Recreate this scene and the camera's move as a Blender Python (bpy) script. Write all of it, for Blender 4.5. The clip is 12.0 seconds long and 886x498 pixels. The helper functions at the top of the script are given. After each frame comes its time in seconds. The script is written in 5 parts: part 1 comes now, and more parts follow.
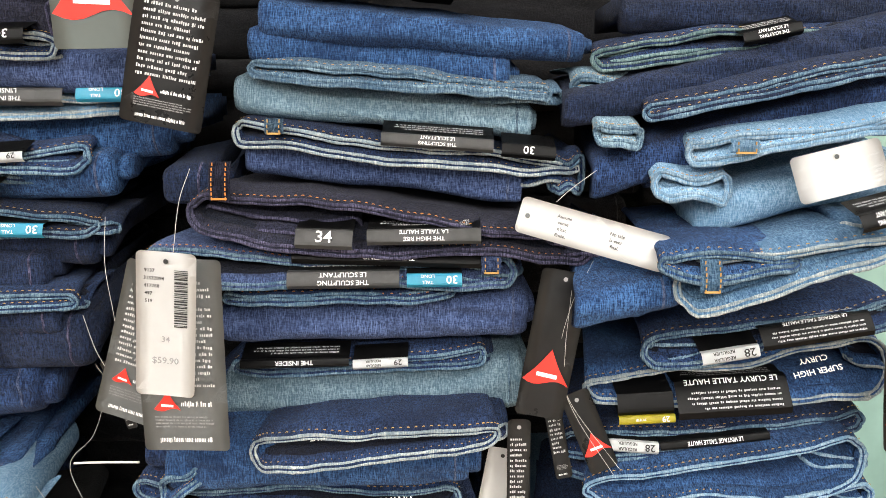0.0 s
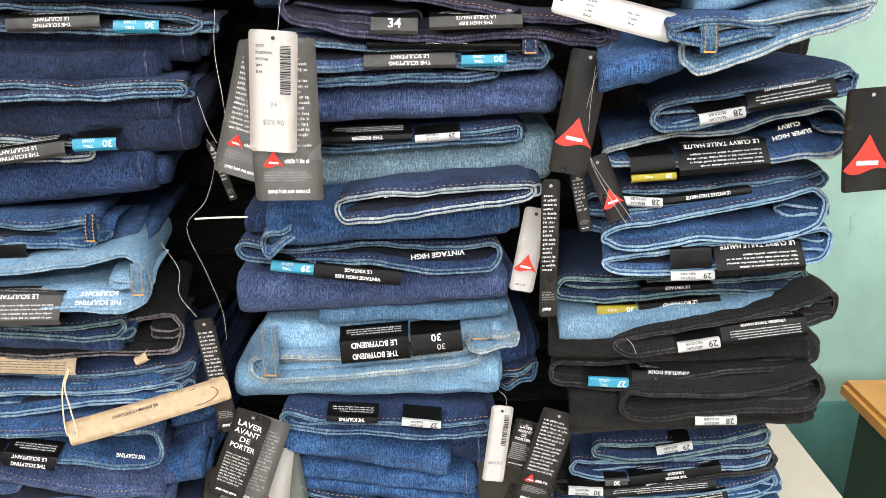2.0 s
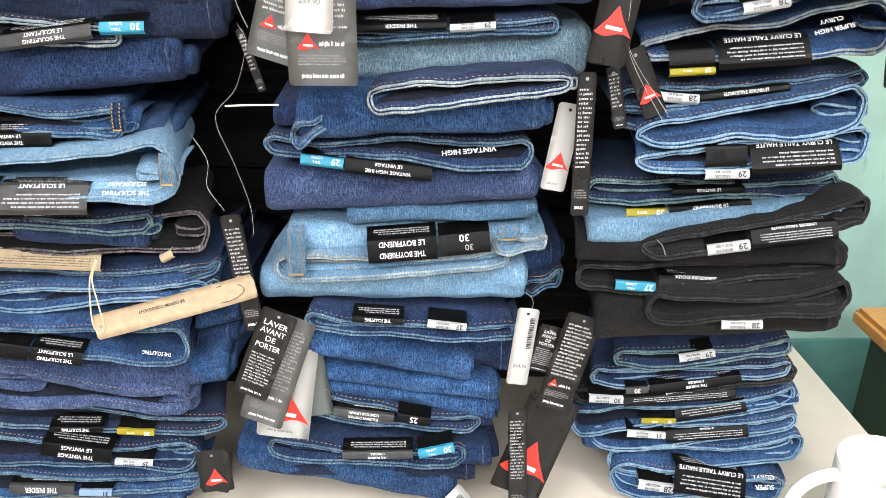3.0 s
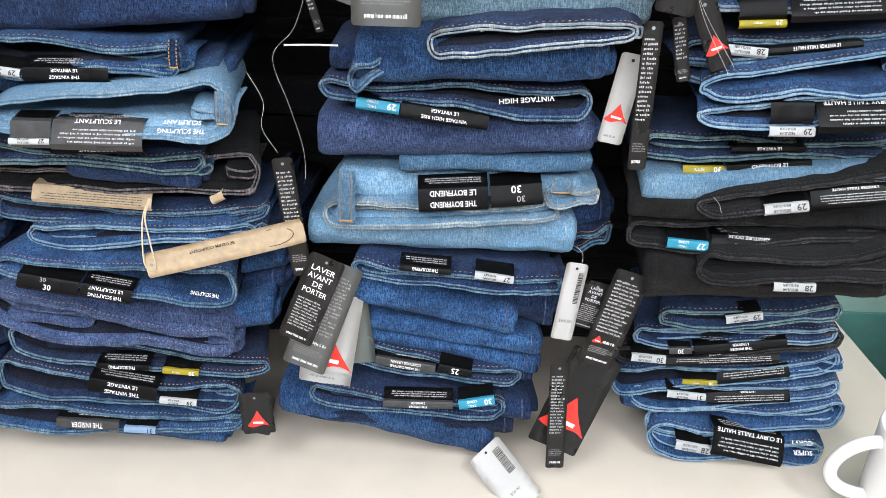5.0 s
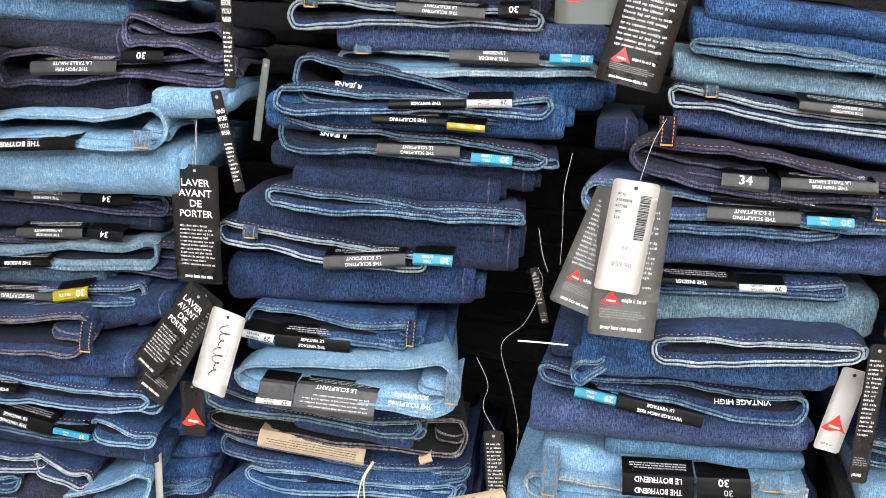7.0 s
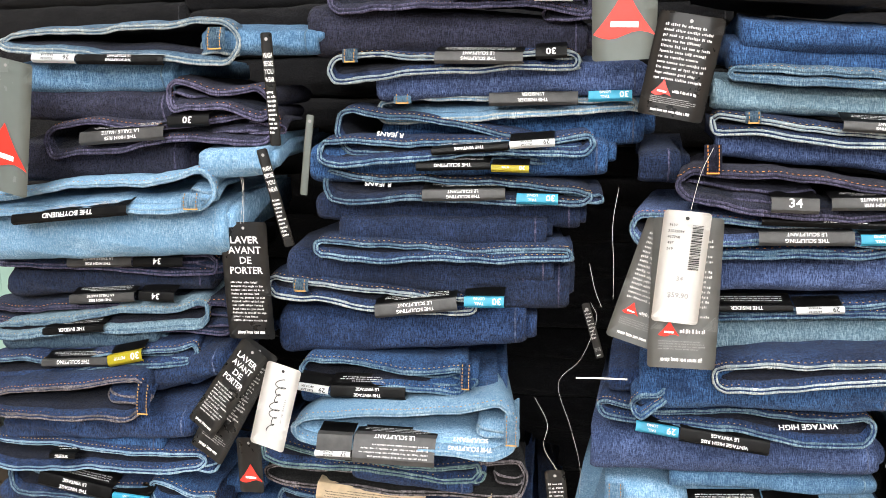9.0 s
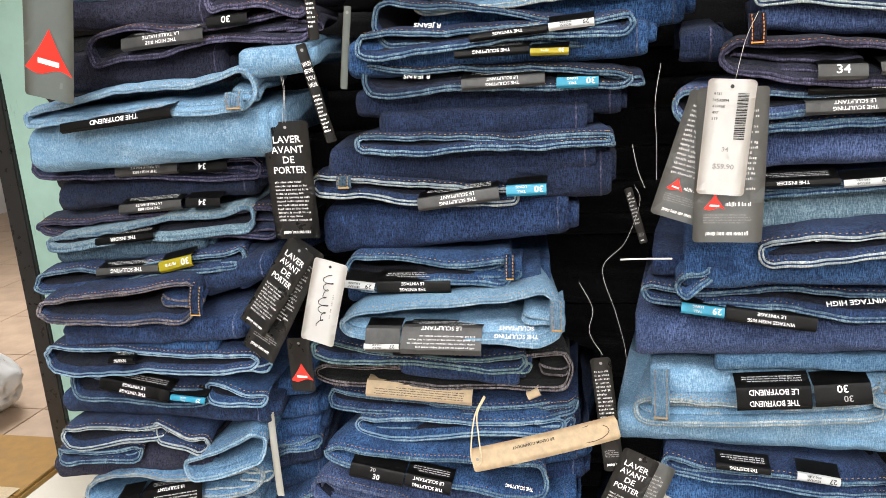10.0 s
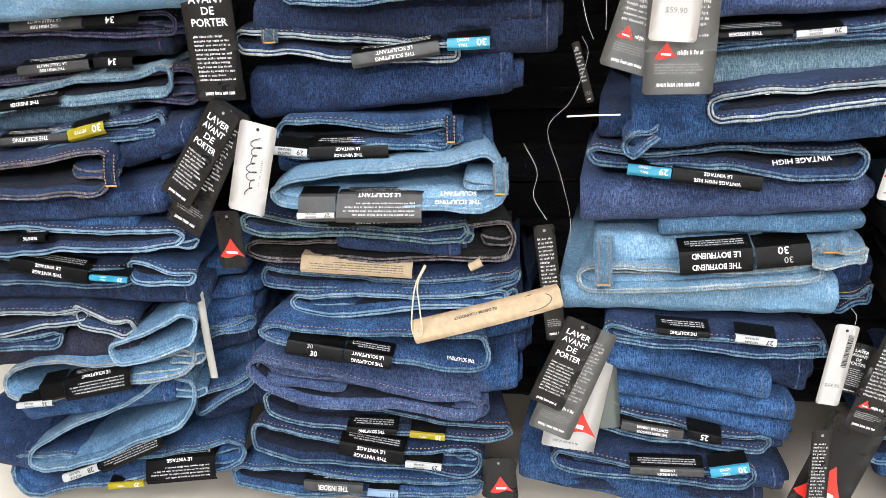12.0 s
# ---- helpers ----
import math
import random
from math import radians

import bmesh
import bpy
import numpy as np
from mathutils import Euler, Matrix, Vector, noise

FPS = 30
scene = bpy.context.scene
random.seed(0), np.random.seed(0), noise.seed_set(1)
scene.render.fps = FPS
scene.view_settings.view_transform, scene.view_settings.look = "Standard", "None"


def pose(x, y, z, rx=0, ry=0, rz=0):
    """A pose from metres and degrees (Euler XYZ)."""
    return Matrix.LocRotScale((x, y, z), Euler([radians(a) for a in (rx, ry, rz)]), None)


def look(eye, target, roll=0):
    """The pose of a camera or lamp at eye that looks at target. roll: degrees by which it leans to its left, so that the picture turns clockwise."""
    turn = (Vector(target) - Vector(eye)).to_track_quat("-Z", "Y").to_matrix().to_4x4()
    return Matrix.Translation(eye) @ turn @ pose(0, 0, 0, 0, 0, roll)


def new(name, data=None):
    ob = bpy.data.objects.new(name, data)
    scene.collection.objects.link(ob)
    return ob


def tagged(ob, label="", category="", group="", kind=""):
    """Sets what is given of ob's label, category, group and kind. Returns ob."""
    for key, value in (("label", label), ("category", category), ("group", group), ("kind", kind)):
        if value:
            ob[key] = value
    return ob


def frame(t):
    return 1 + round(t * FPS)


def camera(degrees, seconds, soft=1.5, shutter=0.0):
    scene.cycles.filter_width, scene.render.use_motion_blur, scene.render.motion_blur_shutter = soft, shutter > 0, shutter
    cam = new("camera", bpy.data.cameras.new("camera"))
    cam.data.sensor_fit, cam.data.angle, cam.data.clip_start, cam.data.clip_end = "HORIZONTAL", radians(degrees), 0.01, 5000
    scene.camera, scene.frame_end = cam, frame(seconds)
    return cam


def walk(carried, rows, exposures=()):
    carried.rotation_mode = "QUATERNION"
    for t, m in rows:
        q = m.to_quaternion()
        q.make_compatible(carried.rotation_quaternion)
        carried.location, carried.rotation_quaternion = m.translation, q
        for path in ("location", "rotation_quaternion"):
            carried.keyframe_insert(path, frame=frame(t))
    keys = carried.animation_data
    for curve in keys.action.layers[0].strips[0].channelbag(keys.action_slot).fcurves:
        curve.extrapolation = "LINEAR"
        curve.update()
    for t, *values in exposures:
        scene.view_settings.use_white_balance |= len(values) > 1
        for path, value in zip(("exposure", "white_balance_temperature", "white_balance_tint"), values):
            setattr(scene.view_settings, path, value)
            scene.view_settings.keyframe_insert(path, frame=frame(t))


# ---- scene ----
cam = camera(60.5, 12.0, soft=0.65)
METRES, EYE, TILT, LEAN, TURN = 0.8, 1.535, -13.0, 0.0, 0.0
ROWS = [
    (0.0, 0.0, 0.0, 0.0, 0.0, 0.0, 0.0),
    (0.5, -0.008, -0.0045, -0.0313, 0.04, -2.31, 0.35),
    (1.0, -0.0471, -0.0468, -0.0569, 0.37, -4.4, 0.51),
    (1.5, -0.0629, -0.098, -0.1063, -0.34, -5.91, 0.71),
    (2.0, -0.0658, -0.1689, -0.1303, -0.87, -6.83, 1.09),
    (2.5, -0.0912, -0.1871, -0.1813, -1.17, -8.22, 0.87),
    (3.0, -0.1076, -0.1699, -0.2008, -1.02, -10.18, 0.24),
    (3.5, -0.1218, -0.1714, -0.2303, -0.91, -12.61, -0.52),
    (5.5, -0.1763, -0.168, -0.2096, 2.56, -12.89, -2.2),
    (6.0, -0.2521, -0.184, -0.1501, 5.25, -9.1, -3.29),
    (6.5, -0.2864, -0.206, -0.1014, 7.5, -4.78, -4.36),
    (7.0, -0.2931, -0.2138, -0.071, 8.78, -1.37, -4.8),
    (7.5, -0.2929, -0.2209, -0.0403, 9.54, 1.32, -4.67),
    (9.5, -0.3401, -0.2297, -0.0993, 10.98, 1.09, 0.06),
    (10.0, -0.3447, -0.2349, -0.1508, 12.33, -1.73, 0.66),
    (10.5, -0.3968, -0.1906, -0.1939, 10.52, -4.56, 0.78),
    (11.0, -0.3497, -0.1636, -0.2065, 8.55, -6.44, 0.82),
    (11.5, -0.3486, -0.1717, -0.206, 7.83, -7.69, 0.89),
    (12.0, -0.3578, -0.1925, -0.2147, 7.46, -8.3, 0.82),
]
walk(cam, [(t, pose(0, 0, EYE, TILT, LEAN, TURN) @ pose(METRES * x, METRES * y, METRES * z, 90 + pitch, roll, yaw)) for t, x, y, z, yaw, pitch, roll in ROWS],
     exposures=[(0.0, -0.12, 6750, 10), (1.5, -0.06, 6650, 10), (3.0, 0.1, 6350, 10), (3.5, -0.2, 6350, 10), (5.5, -0.22, 5950, 10), (6.0, -0.08, 6100, 10), (7.0, 0.08, 6250, 10),
                (7.5, 0.18, 6250, 10), (9.5, 0.18, 6550, 10), (10.0, -0.08, 6550, 10), (10.5, 0.0, 6400, 10), (12.0, 0.0, 6250, 10)])

# ---- light: a bright shop interior under rows of ceiling panels, all unseen
world = bpy.data.worlds.new("room_air")
world.use_nodes = True
world.node_tree.nodes["Background"].inputs[0].default_value = (0.95, 0.98, 1.0, 1)
world.node_tree.nodes["Background"].inputs[1].default_value = 0.15
scene.world = world


def ceiling_lamp(x, y, sx, sy, watts):
    lamp = bpy.data.lights.new("panel_lamp", "AREA")
    lamp.shape, lamp.size, lamp.size_y, lamp.energy, lamp.color = "RECTANGLE", sx, sy, watts, (1.0, 0.99, 0.97)
    ob = new("panel_lamp", lamp)
    ob.matrix_world = look((x, y, 2.64), (x, y + 0.01, 0))


ceiling_lamp(-0.9, -0.9, 0.6, 1.2, 56)
ceiling_lamp(0.9, -0.9, 0.6, 1.2, 56)
ceiling_lamp(-0.1, -2.4, 2.4, 0.6, 165)
# added with no source known there, to brighten the far floor tiles
ceiling_lamp(-3.6, 3.6, 1.2, 1.2, 120)
ceiling_lamp(0.2, 0.35, 1.6, 0.3, 10)


# ---- materials
def nodes_of(name):
    m = bpy.data.materials.new(name)
    m.use_nodes = True
    t = m.node_tree
    return m, t, t.nodes["Principled BSDF"]


def add(t, kind, **values):
    n = t.nodes.new(kind)
    for key, value in values.items():
        n.inputs[key].default_value = value
    return n


def stretched(t, sx, sy, sz, scale, detail=4.0, rough=0.6):
    co = add(t, "ShaderNodeTexCoord")
    mp = add(t, "ShaderNodeMapping")
    mp.inputs["Scale"].default_value = (sx, sy, sz)
    t.links.new(co.outputs["Object"], mp.inputs["Vector"])
    nz = add(t, "ShaderNodeTexNoise", Scale=scale, Detail=detail, Roughness=rough)
    t.links.new(mp.outputs[0], nz.inputs["Vector"])
    return nz


def ramp(t, src, a, b, lo, hi):
    r = add(t, "ShaderNodeMapRange")
    r.inputs["From Min"].default_value, r.inputs["From Max"].default_value = a, b
    r.inputs["To Min"].default_value, r.inputs["To Max"].default_value = lo, hi
    t.links.new(src, r.inputs["Value"])
    return r.outputs[0]


def math_node(t, op, a, b):
    n = add(t, "ShaderNodeMath")
    n.operation = op
    t.links.new(a, n.inputs[0])
    if isinstance(b, float):
        n.inputs[1].default_value = b
    else:
        t.links.new(b, n.inputs[1])
    return n.outputs[0]


def mix(t, fac, a, b):
    n = add(t, "ShaderNodeMix")
    n.data_type = "RGBA"
    t.links.new(fac, n.inputs[0])
    for value, slot in ((a, n.inputs[6]), (b, n.inputs[7])):
        if isinstance(value, tuple):
            slot.default_value = (*value, 1)
        else:
            t.links.new(value, slot)
    return n.outputs[2]


def bump(t, p, src, strength, distance=0.001):
    b = add(t, "ShaderNodeBump", Strength=strength, Distance=distance)
    t.links.new(src, b.inputs["Height"])
    t.links.new(b.outputs[0], p.inputs["Normal"])


def denim(name, dark, pale, fade=0.5, slub=0.5, rope_lo=0.8, rope_hi=1.22):
    """Yarn-dyed twill: pale weft flecks and slubs in two directions, faded patches, fuzzy relief."""
    m, t, p = nodes_of(name)
    warp = stretched(t, 1400, 450, 220, 1.0, 3.0)
    weft = stretched(t, 240, 800, 1250, 1.0, 3.0)
    slubs = stretched(t, 1500, 150, 100, 1.0, 1.5)
    worn = stretched(t, 26, 26, 40, 1.0, 4.0)
    cloud = stretched(t, 7, 7, 9, 1.0, 2.0)
    yarn = math_node(t, "ADD", ramp(t, warp.outputs[0], 0.42, 0.6, 0, 0.78), ramp(t, weft.outputs[0], 0.43, 0.61, 0, 0.46))
    yarn = math_node(t, "ADD", yarn, ramp(t, slubs.outputs[0], 0.57, 0.68, 0, slub * 1.5))
    wear = ramp(t, worn.outputs[0], 0.3, 0.75, 1 - fade, 1 + fade)
    wide = ramp(t, cloud.outputs[0], 0.3, 0.7, 0.75, 1.2)
    pucker = stretched(t, 95, 70, 150, 1.0, 3.0, 0.55)
    rope = ramp(t, pucker.outputs[0], 0.32, 0.7, rope_lo, rope_hi)
    fac = math_node(t, "MULTIPLY", math_node(t, "MULTIPLY", math_node(t, "MULTIPLY", yarn, wear), wide), rope)
    clamp = ramp(t, fac, 0.12, 1.6, 0.0, 1.08)
    info = add(t, "ShaderNodeObjectInfo")
    hue = add(t, "ShaderNodeHueSaturation")
    t.links.new(ramp(t, info.outputs["Random"], 0, 1, 0.8, 1.2), hue.inputs["Value"])
    t.links.new(mix(t, clamp, dark, pale), hue.inputs["Color"])
    t.links.new(hue.outputs[0], p.inputs["Base Color"])
    p.inputs["Roughness"].default_value = 0.82
    p.inputs["Specular IOR Level"].default_value = 0.16
    p.inputs["Sheen Weight"].default_value = 0.04
    p.inputs["Sheen Roughness"].default_value = 0.6
    coarse = add(t, "ShaderNodeBump", Strength=0.6, Distance=0.003)
    t.links.new(pucker.outputs[0], coarse.inputs["Height"])
    fine = add(t, "ShaderNodeBump", Strength=0.8, Distance=0.0007)
    t.links.new(yarn, fine.inputs["Height"])
    t.links.new(coarse.outputs[0], fine.inputs["Normal"])
    t.links.new(fine.outputs[0], p.inputs["Normal"])
    return m


def plain(name, col, rough=0.5, vary=0.12, scale=60, relief=0.1, spec=0.5):
    m, t, p = nodes_of(name)
    nz = stretched(t, 1, 1, 1, scale, 5.0)
    lo = tuple(c * (1 - vary) for c in col)
    hi = tuple(min(1, c * (1 + vary)) for c in col)
    t.links.new(mix(t, ramp(t, nz.outputs[0], 0.3, 0.7, 0, 1), lo, hi), p.inputs["Base Color"])
    t.links.new(ramp(t, nz.outputs[0], 0.3, 0.7, rough * 0.85, min(1, rough * 1.15)), p.inputs["Roughness"])
    p.inputs["Specular IOR Level"].default_value = spec
    if relief:
        bump(t, p, nz.outputs[0], relief, 0.0006)
    return m


DENIM = {
    "dknavy": denim("denim_dark_indigo", (0.003, 0.007, 0.021), (0.024, 0.044, 0.112), 0.4, 0.25),
    "navy": denim("denim_navy", (0.003, 0.0085, 0.032), (0.033, 0.075, 0.195)),
    "royal": denim("denim_royal_navy", (0.015, 0.029, 0.082), (0.11, 0.165, 0.34), 0.4, 0.55),
    "purple": denim("denim_purple_indigo", (0.006, 0.0066, 0.016), (0.044, 0.047, 0.09), 0.4, 0.25),
    "mid": denim("denim_mid_blue", (0.0045, 0.02, 0.07), (0.054, 0.145, 0.335), 0.6, 0.6),
    "midlight": denim("denim_washed_blue", (0.035, 0.1, 0.2), (0.18, 0.33, 0.5)),
    "steel": denim("denim_grey_blue", (0.03, 0.068, 0.12), (0.17, 0.27, 0.36)),
    "greyteal": denim("denim_grey_teal", (0.09, 0.165, 0.225), (0.33, 0.47, 0.56), 0.35, 0.5),
    "light": denim("denim_light_blue", (0.1, 0.225, 0.37), (0.33, 0.5, 0.66), 0.4, 0.4),
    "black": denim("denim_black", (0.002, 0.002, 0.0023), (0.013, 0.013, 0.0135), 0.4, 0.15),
    # darker than black denim: carries the darkness of the gaps in its colour
    "shade": denim("denim_gap_shade", (0.001, 0.001, 0.0015), (0.006, 0.006, 0.009), 0.4, 0.1),
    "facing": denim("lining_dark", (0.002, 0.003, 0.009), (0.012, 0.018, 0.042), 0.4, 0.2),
    "steelrim": denim("edge_blue_grey", (0.035, 0.085, 0.15), (0.25, 0.37, 0.45), 0.6, 0.7, 0.5, 1.5),
    "tealrim": denim("edge_teal", (0.055, 0.11, 0.125), (0.26, 0.37, 0.37), 0.6, 0.7, 0.5, 1.5),
    "lightrim": denim("edge_pale_blue", (0.11, 0.22, 0.34), (0.38, 0.5, 0.59), 0.5, 0.6, 0.5, 1.5),
    "cream": denim("edge_cream", (0.17, 0.23, 0.27), (0.52, 0.55, 0.53), 0.5, 0.6, 0.5, 1.5),
    "purplerim": denim("edge_purple", (0.02, 0.02, 0.045), (0.15, 0.14, 0.24), 0.6, 0.6, 0.5, 1.5),
    "royalrim": denim("edge_navy", (0.022, 0.034, 0.085), (0.16, 0.21, 0.35), 0.6, 0.6, 0.5, 1.5),
    "brownrim": denim("edge_brown_grey", (0.045, 0.04, 0.045), (0.3, 0.27, 0.29), 0.6, 0.6, 0.5, 1.5),
    "blackrim": denim("edge_black", (0.006, 0.006, 0.007), (0.075, 0.075, 0.08), 0.5, 0.4, 0.5, 1.5),
}
THREAD = {
    "gold": plain("thread_gold", (0.42, 0.25, 0.08), 0.75),
    "orange": plain("thread_orange", (0.52, 0.2, 0.04), 0.75),
    "black": plain("thread_black", (0.03, 0.03, 0.032), 0.7),
}
PAPER = {
    "dark": plain("strip_black", (0.006, 0.006, 0.0065), 0.42, 0.2, 90, 0.12, 0.22),
    # grey of the strips' front faces, with the light's sheen put into the colour
    "grey": plain("strip_grey_sheen", (0.075, 0.075, 0.076), 0.42, 0.2, 90, 0.12),
    "cyan": plain("strip_blue", (0.05, 0.42, 0.62), 0.4, 0.08, 90, 0.1),
    "white": plain("strip_white", (0.74, 0.76, 0.77), 0.42, 0.05, 90, 0.1),
    "yellow": plain("strip_mustard", (0.5, 0.42, 0.02), 0.42, 0.08, 90, 0.1),
    "paleblue": plain("strip_pale_blue", (0.36, 0.52, 0.72), 0.4, 0.08, 90, 0.1),
    "kraft": plain("card_kraft", (0.7, 0.56, 0.38), 0.75, 0.12, 140, 0.15),
    "card_white": plain("card_white", (0.8, 0.8, 0.79), 0.5, 0.03, 40, 0.05),
    "card_grey": plain("card_grey", (0.19, 0.2, 0.2), 0.32, 0.1, 30, 0.05),
    "card_black": plain("card_black", (0.024, 0.025, 0.026), 0.3, 0.2, 40, 0.06),
    "card_sheen": plain("card_sheen", (0.2, 0.23, 0.22), 0.25, 0.06, 20, 0.04),
}
INK_WHITE = plain("ink_white", (0.78, 0.78, 0.78), 0.6, 0.04, 60, 0)
INK_BLACK = plain("ink_black", (0.02, 0.02, 0.02), 0.6, 0.1, 60, 0)
INK_DIM = plain("ink_dim", (0.5, 0.5, 0.5), 0.6, 0.06, 60, 0)
INK_GREY = plain("ink_grey", (0.3, 0.3, 0.3), 0.6, 0.1, 60, 0)
RED = plain("print_red", (0.72, 0.03, 0.02), 0.4, 0.08, 50, 0.02)
STRING = plain("string_white", (0.55, 0.54, 0.52), 0.7, 0.1, 300, 0.1)
TWINE = plain("twine", (0.62, 0.52, 0.36), 0.85, 0.2, 500, 0.3)


# ---- building blocks
def part(name, bm, material, parent=None, label="", smooth=True):
    me = bpy.data.meshes.new(name)
    bm.normal_update()
    bm.to_mesh(me)
    bm.free()
    me.materials.append(material)
    if smooth:
        for f in me.polygons:
            f.use_smooth = True
    ob = new(name, me)
    hang(ob, parent)
    return tagged(ob, label)


def hang(ob, parent):
    if parent:
        ob.parent = parent
        top = parent
        while top.parent:
            top = top.parent
        if parent is top:
            ob.matrix_parent_inverse = Matrix.Translation(-top.location)


def grid_faces(bm, rows, closed_u=False, closed_v=False):
    for i in range(len(rows) - (0 if closed_u else 1)):
        a, b = rows[i], rows[(i + 1) % len(rows)]
        for k in range(len(a) - (0 if closed_v else 1)):
            n = (k + 1) % len(a)
            bm.faces.new((a[k], a[n], b[n], b[k]))


def box(bm, m, sx, sy, sz, bevel=0.0):
    made = bmesh.ops.create_cube(bm, size=1, matrix=m @ Matrix.Diagonal((sx, sy, sz, 1)))
    if bevel:
        es = {e for v in made["verts"] for e in v.link_edges}
        bmesh.ops.bevel(bm, geom=list(es), offset=bevel, segments=2, affect="EDGES")


def tube(bm, pts, r, sides=6):
    rows = []
    for i, p in enumerate(pts):
        d = (pts[min(i + 1, len(pts) - 1)] - pts[max(i - 1, 0)]).normalized()
        a = d.orthogonal().normalized() if abs(d.y) > 0.9 else d.cross(Vector((0, 1, 0))).normalized()
        b = d.cross(a)
        rows.append([bm.verts.new(p + r * (math.cos(6.2832 * k / sides) * a + math.sin(6.2832 * k / sides) * b)) for k in range(sides)])
    grid_faces(bm, rows, closed_v=True)
    bm.faces.new(rows[0])
    bm.faces.new(rows[-1][::-1])


TEXTS = {}


def text_mesh(words, material):
    """Lettering as a flat mesh, one unit high, centred; kept for reuse."""
    key = (words, material.name)
    if key not in TEXTS:
        cu = bpy.data.curves.new("lettering", "FONT")
        cu.body, cu.align_x, cu.align_y, cu.resolution_u, cu.offset = words, "CENTER", "CENTER", 2, 0.012
        ob = new("lettering", cu)
        bpy.context.view_layer.update()
        me = bpy.data.meshes.new_from_object(ob.evaluated_get(bpy.context.evaluated_depsgraph_get()))
        bpy.data.objects.remove(ob)
        me.materials.clear()
        me.materials.append(material)
        w = max((v.co.x for v in me.vertices), default=0.5) - min((v.co.x for v in me.vertices), default=-0.5)
        TEXTS[key] = (me, max(w, 0.01))
    return TEXTS[key]


def letter(words, m, height, width, material, parent):
    """Words laid on the plane of m (x along, y up), no taller or wider than given."""
    me, w = text_mesh(words, material)
    s = height * 1.25
    sx = min(s * 1.05, width / w)
    ob = new("lettering", me)
    hang(ob, parent)
    ob.matrix_basis = m @ Matrix.Diagonal((sx, s, s, 1))
    return ob


def bars(m, width, height, lines, material, parent, seed=0, gap=0.5, align=0):
    """Small print too fine to read, as rows of thin bars broken into word lengths."""
    rng = random.Random(seed)
    bm = bmesh.new()
    step = height / lines
    for i in range(lines):
        y = height / 2 - (i + 0.5) * step
        x, end = -width / 2, width / 2 * (1 if i % 3 else rng.uniform(0.5, 1))
        while x < end - step * 0.6:
            for _ in range(rng.randint(2, 8)):
                w = step * rng.uniform(0.12, 0.3)
                if x + w > end:
                    break
                lo = y - step * gap * (0.5 if rng.random() > 0.12 else 0.8)
                hi = y + step * gap * (0.5 if rng.random() > 0.25 else 0.85)
                bm.faces.new([bm.verts.new(m @ Vector(q)) for q in ((x, lo, 0), (x + w, lo, 0), (x + w, hi, 0), (x, hi, 0))])
                x += w + step * 0.12
            x += step * 0.3
    return tagged(part("small_print", bm, material, parent, smooth=False), kind="stuff")


SERIAL = [0]


def jeans(label, group):
    SERIAL[0] += 1
    ob = new("folded_jeans")
    ob.empty_display_size = 0.02
    return tagged(ob, label, "jeans", group)


def settle(j, x, y, z):
    """Put an empty's origin at its first part's base."""
    if not j.children:
        j.location = (x, y, z)


RISE = 0.55


def rise(dy):
    """Folded cloth droops at the front of the pile: it climbs over its first two centimetres."""
    return RISE * min(dy, 0.018)


def wob(x, s, k):
    return noise.noise(Vector((x * k, s * 7.31, s * 1.7)))


SEAM = {"midlight": "steelrim", "light": "lightrim", "steel": "steelrim", "greyteal": "steelrim", "black": "blackrim", "shade": "blackrim", "dknavy": "purplerim", "purple": "purplerim"}


